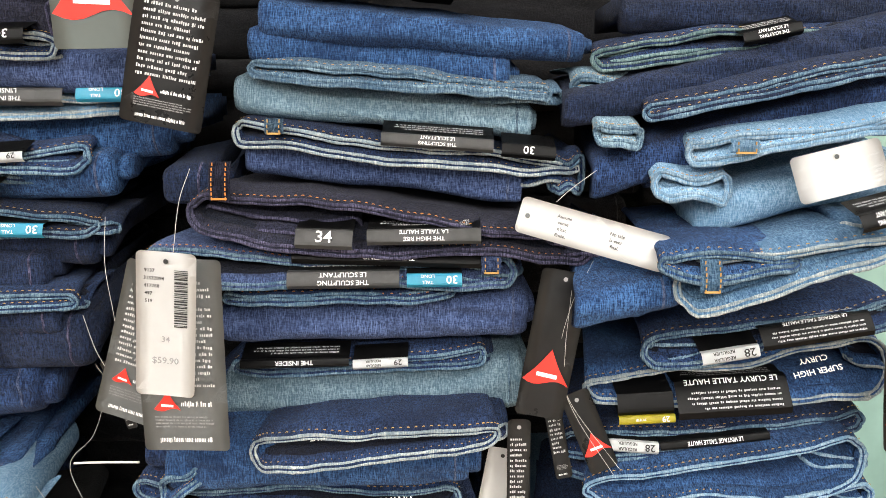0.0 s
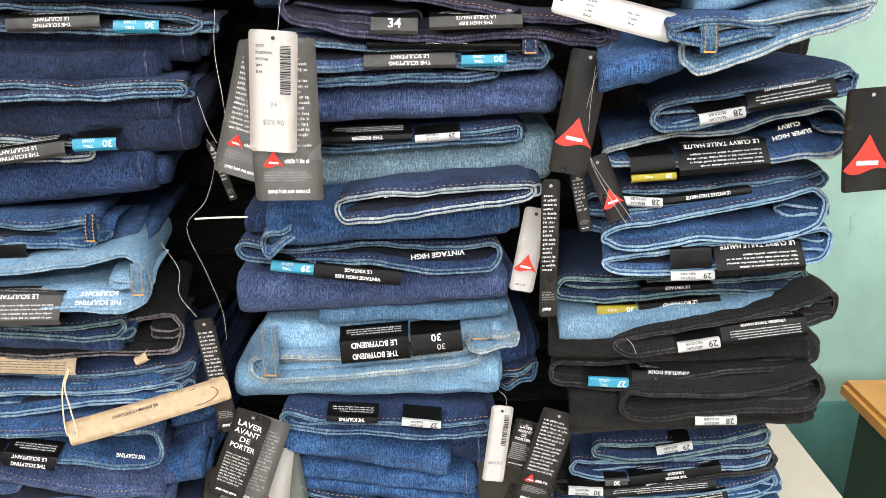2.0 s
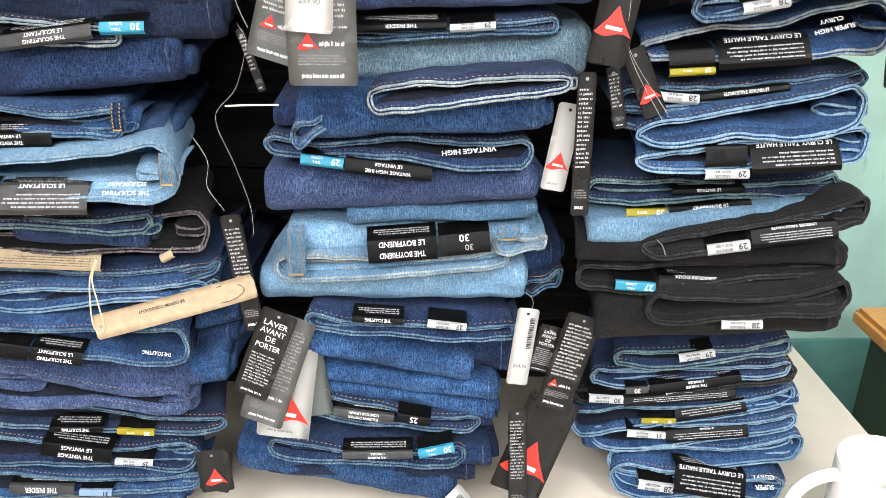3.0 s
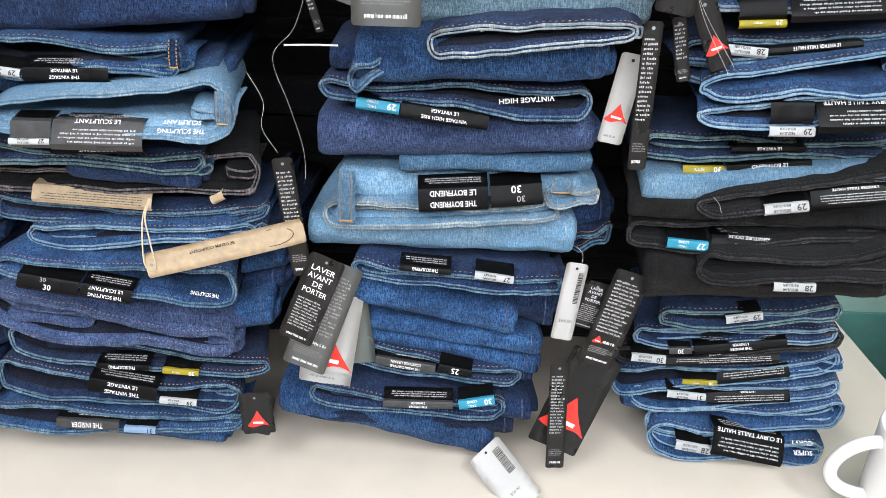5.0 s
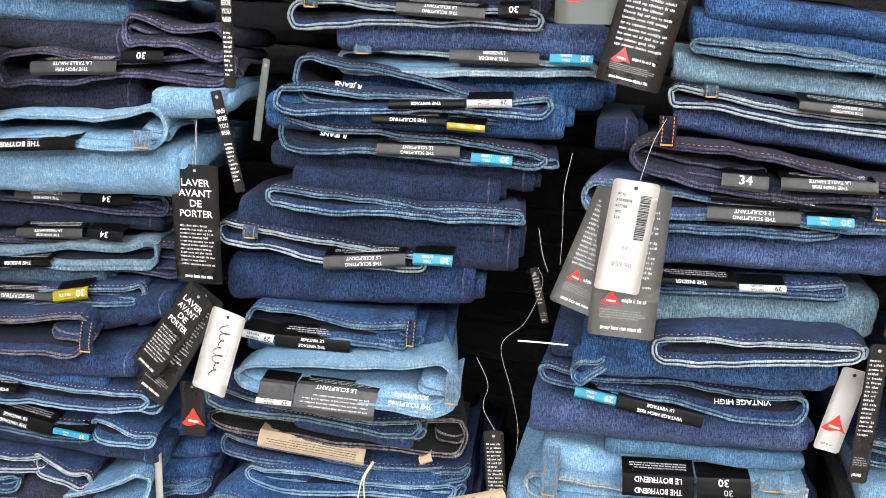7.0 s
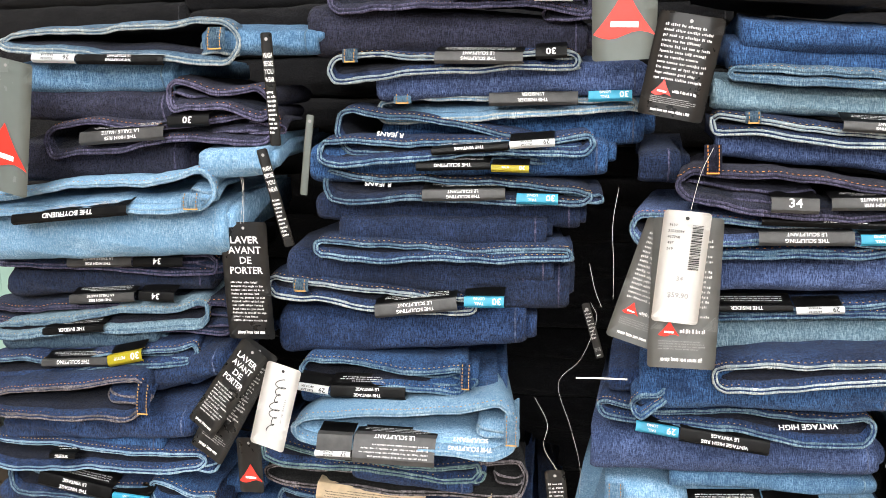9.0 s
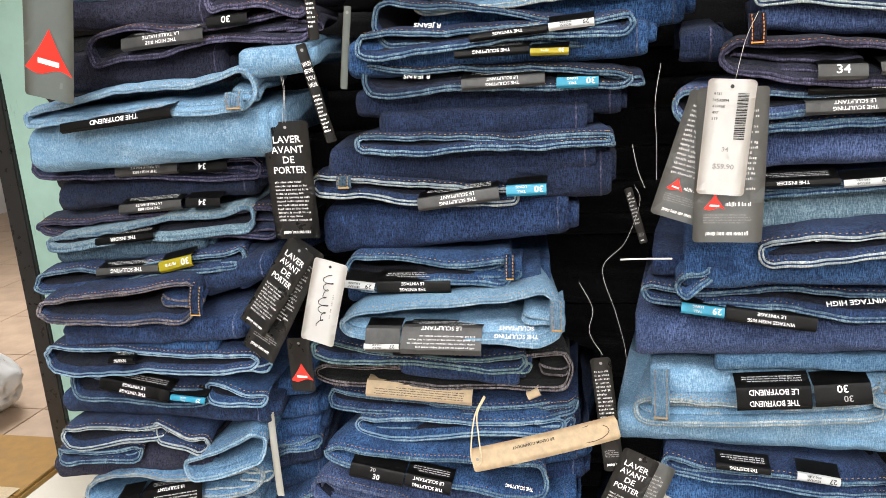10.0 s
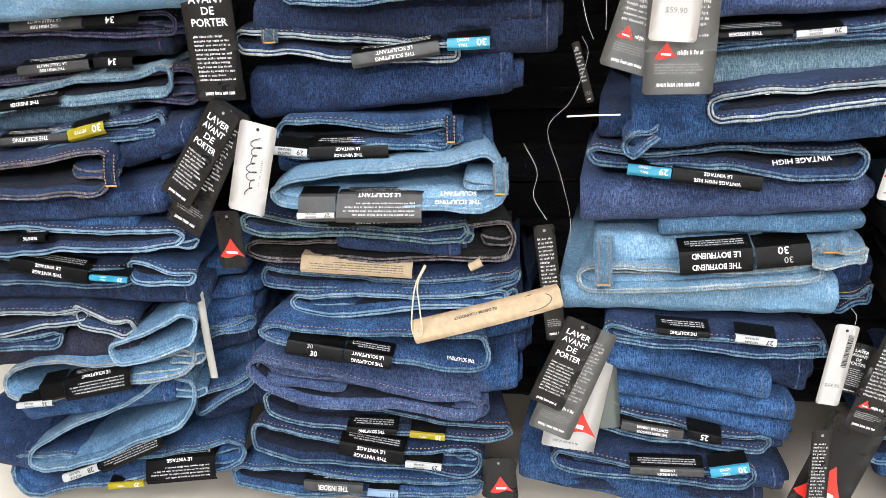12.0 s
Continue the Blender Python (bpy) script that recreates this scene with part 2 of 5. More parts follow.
def fold(j, x0, z0, x1, z1, y, h0, h1, mat, deep=0.24, under=False):
    """A leg folded over on itself: a soft roll with wrinkles, seam ridge and layered ends."""
    settle(j, (x0 + x1) / 2, y, min(z0, z1))
    SERIAL[0] += 1
    s = SERIAL[0] * 0.917
    n, ring = max(24, int((x1 - x0) / 0.0035)), 22
    taper = 0.02 + 0.02 * abs(wob(s, s, 5))
    bm, rows = bmesh.new(), []
    y += 0.010 + 0.004 * wob(s, s, 3.1)
    for i in range(n + 1):
        u = i / n
        x = x0 + (x1 - x0) * u
        h = (h0 + (h1 - h0) * u) * 0.5 * (1 + 0.10 * wob(x, s, 17))
        zc = z0 + (z1 - z0) * u + 0.0026 * wob(x, s + 3, 13) + 0.0012 * wob(x, s + 5, 45)
        end = min(u, 1 - u) * (x1 - x0)
        tuck = 1 - 0.14 * max(0, 1 - end / 0.006) ** 2
        yf = y + 0.004 * wob(x, s + 9, 11) + 0.006 * (1 - tuck)
        seam = 0.0014 * math.exp(-((end - 0.012) / 0.0022) ** 2) if u > 0.5 else 0
        row = []
        for k in range(ring):
            a = math.pi * (0.5 + k / (ring - 1))
            cy, cz = math.cos(a), math.sin(a)
            cy, cz = -abs(cy) ** 0.86, math.copysign(abs(cz) ** 0.84, cz)
            p = Vector((x + 0.002 * (1 - tuck) * cz, yf + (0.009 + 0.5 * h) * (cy + 1), zc + h * tuck * cz))
            w = 0.0032 * noise.noise(Vector((x * 26 + p.z * 45, p.z * 80, s))) + 0.0016 * noise.noise(Vector((x * 7, p.z * 150 + x * 12, s + 6))) + 0.0009 * noise.noise(Vector((x * 110, p.z * 170, s)))
            w += 0.0040 * max(0.0, noise.noise(Vector((x * 14 - p.z * 60, p.z * 60 + x * 10, s + 2))) - 0.15)
            p.y -= (w + seam) * abs(cy)
            p.z += 0.0016 * noise.noise(Vector((x * 22, s, 4.0 if cz > 0 else 9.0))) * abs(cz)
            row.append(p)
        inset = (0.5 - u) * 2 * taper
        back = []
        for side, dy in ((-1, 0.06), (-1, 0.13), (-1, deep), (1, deep), (1, 0.13), (1, 0.06)):
            px = x + inset * dy / deep + 0.004 * wob(dy * 40, s + u, 3) * (1 if end < 0.01 else 0)
            back.append(Vector((px, yf + dy, zc + RISE * 0.018 + side * h * (0.85 + 0.1 * wob(dy * 60 + x * 20, s, 1)))))
        rows.append([bm.verts.new(p) for p in row + back])
    grid_faces(bm, rows, closed_v=True)
    bm.faces.new(rows[0])
    bm.faces.new(rows[-1][::-1])
    bmesh.ops.recalc_face_normals(bm, faces=bm.faces)
    ob = part("under_layer" if under else "folded_leg", bm, DENIM[mat], j)
    if under:
        return ob
    # the felled side seam that crosses the fold near its end
    bm, rows = bmesh.new(), []
    k0 = max(2, n - max(3, int(0.012 / (x1 - x0) * n)))
    side = [v.co.copy() for v in ob.data.vertices]
    per = ring + 6
    for k in range(1, ring - 1):
        c = side[k0 * per + k]
        rows.append([bm.verts.new(c + Vector((dx, -lift, 0))) for dx, lift in ((-0.0009, -0.0002), (-0.0006, 0.0006), (0.0, 0.0008), (0.0006, 0.0006), (0.0009, -0.0002))])
    grid_faces(bm, rows)
    part("side_seam", bm, DENIM[SEAM.get(mat, "royalrim")], j)
    # a second layer of the same leg, stepping out beyond the first
    if min(h0, h1) > 0.02 and deep > 0.22:
        rng = random.Random(SERIAL[0])
        out = rng.uniform(0.004, 0.011)
        dz = rng.uniform(-0.12, 0.12)
        fold(j, x0 + 0.04, z0 + dz * h0, x1 + out, z1 + dz * h1, y + 0.002, h0 * 0.6, h1 * 0.62, mat, deep - 0.03, True)
    return ob


def loop_path(x0, z0, x1, z1, height, s, skew, n):
    """A flattened waistband loop: closed outline with rounded ends, pinched where it is held shut."""
    pts, out = [], []
    wide = x1 - x0
    rad = min(height * 0.5, wide * 0.25)
    m = max(10, (n - 24) // 2)
    for i in range(12):
        a = math.pi * ((i + 0.5) / 12 - 0.5)
        out.append((x1 - rad + rad * math.cos(a), math.sin(a)))
    for i in range(m):
        out.append((x1 - rad - (wide - 2 * rad) * (i + 0.5) / m, 1.0))
    for i in range(12):
        a = math.pi * ((i + 0.5) / 12 + 0.5)
        out.append((x0 + rad + rad * math.cos(a), math.sin(a)))
    for i in range(m):
        out.append((x0 + rad + (wide - 2 * rad) * (i + 0.5) / m, -1.0))
    for x, v in out:
        u = (x - x0) / wide
        if skew == "L":
            part_open = 1.0 - 0.6 * u
        elif skew == "R":
            part_open = 0.4 + 0.6 * u
        else:
            part_open = 0.74 + 0.26 * math.cos(2 * math.pi * (u - 0.1 * (s % 3)))
        part_open *= 1 + 0.42 * wob(x, s + 0.3 * v, 15)
        z = z0 + (z1 - z0) * u + 0.5 * height * v * part_open
        z += 0.0042 * wob(x, s + 2 + 0.08 * v, 13) + 0.0018 * wob(x, s + 6 + 0.2 * v, 46)
        pts.append((x, z, u, v))
    return pts


def band(j, x0, z0, x1, z1, y, height, mat, rim, thread, gape="", deep=0.15, inner=0, owner=None):
    """A waistband facing out: cloth loop running back, bound front edge, a second ply and a row of stitches."""
    settle(j, (x0 + x1) / 2, y, min(z0, z1) - height / 2)
    SERIAL[0] += 1
    s = SERIAL[0] * 0.731
    wide = x1 - x0
    n = max(36, int(wide / 0.0022))
    height = max(height - 0.004, 0.004)
    path = loop_path(x0, z0, x1, z1, height, s, gape, n)
    yo = 0.004 * wob(s, s, 2.3) - 0.005

    def front(x, u, v):
        return y + yo + 0.012 * abs(2 * u - 1) ** 5 + 0.004 * wob(x, s + 0.2 * v, 9) + 0.002 * (1 + v)

    mid = [Vector((x, front(x, u, v), z)) for x, z, u, v in path]
    n = len(mid)
    norm = []
    for i in range(n):
        d = mid[(i + 1) % n] - mid[i - 1]
        norm.append(Vector((d.z, 0, -d.x)).normalized())
    half = 0.0013
    cx = (x0 + x1) / 2
    lean_in = min(0.8, 0.012 / max(height, 0.004))

    def sheet(profile, name, material, holder, cap):
        bm, rows = bmesh.new(), []
        for i, p in enumerate(mid):
            row = []
            zc = z0 + (z1 - z0) * path[i][2]
            for q, dy in profile:
                w = p + norm[i] * half * q + Vector(((cx - p.x) * 0.22 * dy / deep, dy, rise(dy)))
                w.z += (zc - p.z) * lean_in * min(1.0, dy / 0.035)
                if dy > 0.01:
                    w.z += 0.003 * wob(p.x + dy * 3, s + 8, 24) * min(1, dy / 0.03)
                row.append(bm.verts.new(w))
            rows.append(row)
        grid_faces(bm, rows, closed_u=True)
        if cap:
            bm.faces.new([w[-1] for w in rows])
        bmesh.ops.recalc_face_normals(bm, faces=bm.faces)
        return part(name, bm, material, holder)

    body = sheet(((1, deep), (1, 0.06), (1, 0.024), (1.1, 0.012), (1.1, 0.006), (1, 0.0), (0, -0.0004), (-1, 0.0), (-1.1, 0.006), (-1, 0.009), (-0.4, 0.0095)), "inner_fold" if inner else "waistband", DENIM[mat], owner or j, False)
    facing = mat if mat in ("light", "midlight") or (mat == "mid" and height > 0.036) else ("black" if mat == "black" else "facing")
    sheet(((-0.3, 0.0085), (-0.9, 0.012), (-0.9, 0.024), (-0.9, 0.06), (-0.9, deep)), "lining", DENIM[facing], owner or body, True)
    if inner:
        edges = (("bound_edge", 0.0002, 0.0, 0.0014),)
    else:
        edges = (("bound_edge", 0.0011, 0.0, 0.00135), ("lining_edge", -0.0020, 0.0006, 0.0012))
    for name, off, back, r in edges:
        bm, rows = bmesh.new(), []
        for i, p in enumerate(mid):
            rr = r * (1 + 0.42 * noise.noise(Vector((p.x * 160, p.z * 160, s))) + 0.4 * noise.noise(Vector((p.x * 420, p.z * 420, s + 4))))
            c = p + norm[i] * (off + half * 0.3) + Vector((0, back, rise(back)))
            rows.append([bm.verts.new(c + norm[i] * rr * math.cos(k * math.pi / 3) + Vector((0, rr * math.sin(k * math.pi / 3), 0))) for k in range(6)])
        grid_faces(bm, rows, closed_u=True, closed_v=True)
        bmesh.ops.recalc_face_normals(bm, faces=bm.faces)
        part(name, bm, DENIM[rim], None if owner else body) if not owner else part(name, bm, DENIM[rim], owner)
    # stitches along the outer face and the inside of the lower ply
    bm = bmesh.new()
    dy = 0.0042
    for side in ((1, -1) if not inner else ()):
        run = 0.0
        for i, p in enumerate(mid):
            q = mid[(i + 1) % n]
            run += (q - p).length
            if run > 0.002:
                run = 0
                d = (q - p).normalized()
                o = norm[i] * side
                c = p + o * (half * 1.1 + 0.0005) + Vector((0, dy, rise(dy)))
                slope = Vector((0, 1, RISE)).normalized()
                for e in (-1, 1):
                    vs = [bm.verts.new(c + d * 0.00098 * a + slope * 0.0004 * b - o * (0.0004 if a else 0)) for a in (0, e) for b in (-1, 1)]
                    bm.faces.new((vs[0], vs[1], vs[3], vs[2]))
    if len(bm.verts):
        tagged(part("stitching", bm, THREAD[thread], body, smooth=False), kind="stuff")
    else:
        bm.free()
    if inner:
        return body
    # a second ply inside the loop, and the bunched seam at the closed end
    rng = random.Random(SERIAL[0])
    if height > 0.012 and wide > 0.1 and not gape:
        a, b = ((0.03, 0.42), (0.5, 0.97))[SERIAL[0] % 2]
        xa, xb = x0 + wide * a, x0 + wide * b
        za, zb = z0 + (z1 - z0) * a, z0 + (z1 - z0) * b
        band(j, xa, za - height * 0.05, xb, zb - height * 0.05, y + 0.009, height * 0.42 + 0.002, mat, rim, thread, "", 0.1, 1, body)
    if wide > 0.12 and rng.random() < 0.75:
        hz = rng.uniform(0.009, 0.014)
        zz = z1 - rng.uniform(0.0, 0.5) * hz
        band(j, x1 - rng.uniform(0.025, 0.05), zz, x1 + rng.uniform(-0.004, 0.012), zz - 0.002, y + 0.012, hz, mat, rim, thread, "", 0.06, 1, body)
    return body


def belt_loop(j, x, z, y, w, h, mat):
    """A folded strip of cloth sewn over the waistband, bar-tacked at its ends."""
    bm, rows = bmesh.new(), []
    for i in range(13):
        v = i / 12 * 2 - 1
        bulge = 0.0025 * (1 - v * v)
        row = []
        for k in range(9):
            u = k / 8 * 2 - 1
            ridge = 0.0008 * math.exp(-((abs(u) - 0.62) / 0.2) ** 2)
            row.append(bm.verts.new((x + u * w / 2 + 0.0004 * wob(v, x, 9), y - bulge - ridge + 0.0015 * u ** 8 + 0.25 * h * (v + 1) * 0.5, z + v * h / 2)))
        rows.append(row)
    grid_faces(bm, rows)
    bmesh.ops.solidify(bm, geom=bm.faces[:], thickness=0.0014)
    bmesh.ops.recalc_face_normals(bm, faces=bm.faces)
    ob = part("belt_loop", bm, DENIM[mat], j)
    bm = bmesh.new()
    for u in (-0.62, 0.62):
        for i in range(int(h / 0.003)):
            v = (i + 0.5) / int(h / 0.003) * 2 - 1
            box(bm, Matrix.Translation((x + u * w / 2, y - 0.0025 * (1 - v * v) - 0.0014 + 0.125 * h * (v + 1), z + v * h / 2)), 0.0007, 0.0007, 0.0021)
    for v in (-0.9,):
        box(bm, Matrix.Translation((x, y - 0.0012, z + v * h / 2)), w * 0.72, 0.0008, 0.0014, 0.0002)
    tagged(part("stitching", bm, THREAD["orange" if mat == "purple" else "gold"], ob, smooth=False), kind="stuff")
    return ob


def strip(j, x0, z0, x1, z1, y, h, colour, words="", flip=True):
    """A printed size strip stuck over the waistband, or bare print on the lining (colour "print")."""
    SERIAL[0] += 1
    c = Vector(((x0 + x1) / 2, y, (z0 + z1) / 2))
    ux = Vector((x1 - x0, 0, z1 - z0))
    w = ux.length
    ux.normalize()
    lean = radians((40 if colour == "print" else 34 if words.startswith("bars") or colour == "panel" else 20) + 10 * wob(x0, SERIAL[0], 31))
    if colour == "print":
        c.y += 0.012
    elif colour == "panel":
        c.y += 0.009
        colour = "dark"
    elif words.startswith("bars") or not words:
        c.y += 0.004
    uy = (Matrix.Rotation(-lean, 3, "X") @ Vector((0, 0, 1)))
    uy = (uy - ux * uy.dot(ux)).normalized()
    un = ux.cross(uy)
    m = Matrix((ux, uy, un)).transposed().to_4x4()
    m.translation = c
    if colour == "print":
        owner = j.children[0]
        for o in j.children:
            if o.name.startswith("waistband"):
                owner = o
    else:
        bm, rows = bmesh.new(), []
        nx = max(6, int(w / 0.006))
        for i in range(nx + 1):
            u = i / nx
            row = []
            for k in range(9):
                v = k / 8 * 2 - 1
                sag = 0.0005 * wob(u * w + x0, SERIAL[0], 90)
                row.append(bm.verts.new(m @ Vector(((u - 0.5) * w, v * h / 2, sag - 0.0016 * abs(v) ** 4 - (0.0025 if abs(v) == 1 else 0)))))
            rows.append(row)
        grid_faces(bm, rows)
        bmesh.ops.solidify(bm, geom=bm.faces[:], thickness=0.0005)
        bmesh.ops.recalc_face_normals(bm, faces=bm.faces)
        flap, rows = bmesh.new(), []
        for i in range(nx + 1):
            u = i / nx - 0.5
            rows.append([flap.verts.new(m @ Vector((u * w, h * 0.42 + k * 0.004, -0.003 - k * 0.0048 + 0.0006 * wob(u * w + k, SERIAL[0], 70)))) for k in range(4)])
        grid_faces(flap, rows)
        bmesh.ops.solidify(flap, geom=flap.faces[:], thickness=0.0005)
        owner = part("size_strip", bm, PAPER[colour], j, {"dark": "black", "grey": "sheen-grey"}.get(colour, colour) + " printed size strip", smooth=False)
        back = part("strip_back", flap, PAPER["dark" if colour != "kraft" else "kraft"], owner)
        if words and not words[0].isdigit() and colour in ("grey", "dark"):
            lie = m @ Matrix.Translation((0, h * 0.42 + 0.006, -0.0085)) @ Matrix.Rotation(radians(-50), 4, "X") @ Matrix.Rotation(math.pi, 4, "Z")
            bars(lie, w * 0.8, 0.009, 3, INK_DIM, owner, SERIAL[0], 0.4)
    face = m @ Matrix.Translation((0, 0, 0.0012))
    if flip:
        face = face @ Matrix.Rotation(math.pi, 4, "Z")
    ink = INK_WHITE if colour in ("dark", "grey", "cyan", "yellow", "print") else INK_BLACK
    if colour in ("yellow", "cyan"):
        ink = INK_WHITE
    side = 1 if flip else -1
    lines = [q for q in words.split("|") if q]
    if not lines:
        return owner
    if lines[0].isdigit():
        wide = w > h * 2.4
        tall = colour == "dark" and h > 0.017
        letter(lines[0], face @ Matrix.Translation((-w * 0.32 if wide and colour not in ("grey", "dark") else 0, -h * 0.2 if tall else 0, 0)), h * (0.34 if tall else 0.62), h * 1.2, ink, owner)
        if tall:
            letter(lines[0], face @ Matrix.Translation((-w * 0.08, h * 0.2, 0)), h * 0.28, h * 1.2, INK_GREY, owner)
        if wide and colour not in ("grey", "dark"):
            word = {"cyan": ("TALL", "LONG"), "white": ("REGULAR", "REGULIER"), "yellow": ("PETITE", "")}.get(colour, ("", ""))
            for k, q in enumerate(word):
                if q:
                    letter(q, face @ Matrix.Translation((w * 0.12, h * (0.2 - 0.42 * k) * (1 if word[1] else 0), 0)), h * 0.26, w * 0.42, ink, owner)
        return owner
    if lines[0] == "bars":
        rest = lines[1:]
        bars(face @ Matrix.Translation((0, h * (0.12 if rest else 0), 0)), w * 0.84, h * 0.5, 4 if h > 0.02 else 3, INK_DIM if colour != "kraft" else INK_BLACK, owner, SERIAL[0], 0.32)
        for q in rest:
            letter(q, face @ Matrix.Translation((0, -h * 0.34, 0)), h * 0.15, w * 0.9, INK_WHITE if colour != "kraft" else INK_BLACK, owner)
        return owner
    big = colour == "print" or (colour == "dark" and h > 0.014)
    for k, q in enumerate(lines):
        hh = h * (0.24 if big and colour == "dark" and len(lines) > 1 else 0.28 if len(lines) > 1 else 0.5) * (0.82 if colour == "print" else 1)
        off = h * (0.22 - 0.42 * k) if len(lines) > 1 else 0
        letter(q, face @ Matrix.Translation((0, off, 0)), hh, w * (0.66 if big and colour == "dark" else 0.9 if big else 0.5), ink, owner)
    return owner


# ---- the table, the shelf bay behind it and the room
TABLE = 0.75


def slab(name, x0, x1, y0, y1, z0, z1, material, label="", category="", bevel=0.003, parent=None, kind="structure"):
    bm = bmesh.new()
    box(bm, Matrix.Translation(((x0 + x1) / 2, (y0 + y1) / 2, (z0 + z1) / 2)), x1 - x0, y1 - y0, z1 - z0, bevel)
    ob = part(name, bm, material, parent, smooth=False)
    return tagged(ob, label, category, kind=kind if not parent else "")


WALL = plain("wall_white", (0.6, 0.6, 0.59), 0.8, 0.04, 6, 0.05)
MINT = plain("paint_mint", (0.36, 0.58, 0.52), 0.6, 0.12, 7, 0.08)
FLOOR = plain("floor_grout", (0.3, 0.25, 0.2), 0.7, 0.12, 20, 0.05)
TILE = plain("floor_stone", (0.45, 0.33, 0.24), 0.45, 0.2, 7, 0.06)
LAMINATE = plain("laminate_cream", (0.6, 0.54, 0.46), 0.4, 0.06, 9, 0.02)
mint, tree, shader = MINT, MINT.node_tree, MINT.node_tree.nodes["Principled BSDF"]
streak = stretched(tree, 60, 60, 9, 1.0, 5.0, 0.7)
patch = stretched(tree, 5, 5, 6, 1.0, 2.0)
scuff = math_node(tree, "MULTIPLY", ramp(tree, streak.outputs[0], 0.58, 0.68, 0, 0.7), ramp(tree, patch.outputs[0], 0.5, 0.62, 0, 1))
paint = shader.inputs["Base Color"].links[0].from_socket
tree.links.new(mix(tree, scuff, paint, (0.1, 0.2, 0.19)), shader.inputs["Base Color"])
slab("floor", -7.0, 3.2, -3.5, 7.5, -0.1, -0.004, FLOOR, "beige stone tiled shop floor", "floor", 0)
slab("ceiling", -7.0, 3.2, -3.5, 7.5, 2.7, 2.8, WALL, "white plain ceiling", "ceiling", 0)
slab("wall_west", -7.1, -7.0, -3.5, 7.5, 0, 2.7, WALL, "white plain side wall", "wall", 0)
slab("wall_east", 3.2, 3.3, -3.5, 7.5, 0, 2.7, WALL, "white plain side wall", "wall", 0)
slab("wall_south", -7.0, 3.2, -3.6, -3.5, 0, 2.7, WALL, "white plain wall", "wall", 0)
slab("wall_far", -7.0, 3.2, 7.5, 7.6, 0, 2.7, WALL, "white plain far wall", "wall", 0)
slab("wall_north", -1.7, 3.2, 1.4, 1.5, 0, 2.7, MINT, "mint green painted partition wall", "wall", 0)
slab("trim_end", -1.755, -1.702, 1.39, 1.51, 0, 2.7, PAPER["card_black"], "black edge strip on the mint partition", "trim", 0.004)
WOOD = plain("wood_orange", (0.55, 0.27, 0.07), 0.4, 0.2, 14, 0.05)
GREEN = plain("paint_dark_green", (0.02, 0.05, 0.035), 0.5, 0.2, 8, 0.05)
TEAL = plain("wall_foot_teal", (0.1, 0.27, 0.25), 0.5, 0.2, 9, 0.05)
CARTON = plain("cardboard", (0.46, 0.27, 0.09), 0.85, 0.12, 30, 0.08)
CERAMIC = plain("ceramic_white", (0.8, 0.79, 0.78), 0.12, 0.02, 20, 0.0)
VIOLET = plain("print_violet", (0.16, 0.16, 0.5), 0.4, 0.1, 30, 0)

table = tagged(new("display_table"), "cream laminate display table under piles of jeans", "table")
slab("tabletop", -1.28, 0.53, 0.2, 1.1, TABLE - 0.03, TABLE, LAMINATE, parent=table)
for lx in (-1.23, 0.48):
    for ly in (0.26, 1.04):
        slab("leg", lx - 0.025, lx + 0.025, ly - 0.025, ly + 0.025, 0, TABLE - 0.03, LAMINATE, parent=table)

desk = tagged(new("side_cabinet"), "dark green cabinet with an orange-brown wooden top", "cabinet")
slab("top", 0.62, 1.5, 0.3, 0.95, 0.79, 0.822, WOOD, parent=desk, bevel=0.008)
slab("body", 0.65, 1.48, 0.33, 0.93, 0.0, 0.79, GREEN, parent=desk)
# thin slab over the wall's lower half metre, darker than the mint above
slab("trim_dado", -1.7, 3.2, 1.385, 1.4, 0.0, 0.5, TEAL, "dark teal strip along the foot of the wall", "wall")



def carton(x, y, sx, sy, h):
    """A closed cardboard box: walls, two top flaps meeting in a slit, a strip of tape."""
    root = tagged(new("cardboard_box"), "closed golden-brown cardboard box on the tiled floor", "box")
    root.location = (x, y, 0)
    bm = bmesh.new()
    box(bm, Matrix.Translation((x, y, h / 2)), sx, sy, h, 0.008)
    part("body", bm, CARTON, root, smooth=False)
    for side in (-1, 1):
        bm = bmesh.new()
        box(bm, Matrix.Translation((x, y + side * (sy / 4 + 0.001), h + 0.003)) @ Matrix.Rotation(side * 0.012, 4, "X"), sx - 0.004, sy / 2 - 0.004, 0.005, 0.002)
        part("flap", bm, CARTON, root, smooth=False)
    bm = bmesh.new()
    box(bm, Matrix.Translation((x, y, h + 0.009)), sx - 0.02, 0.05, 0.0008)
    part("tape", bm, PAPER["kraft"], root, smooth=False)


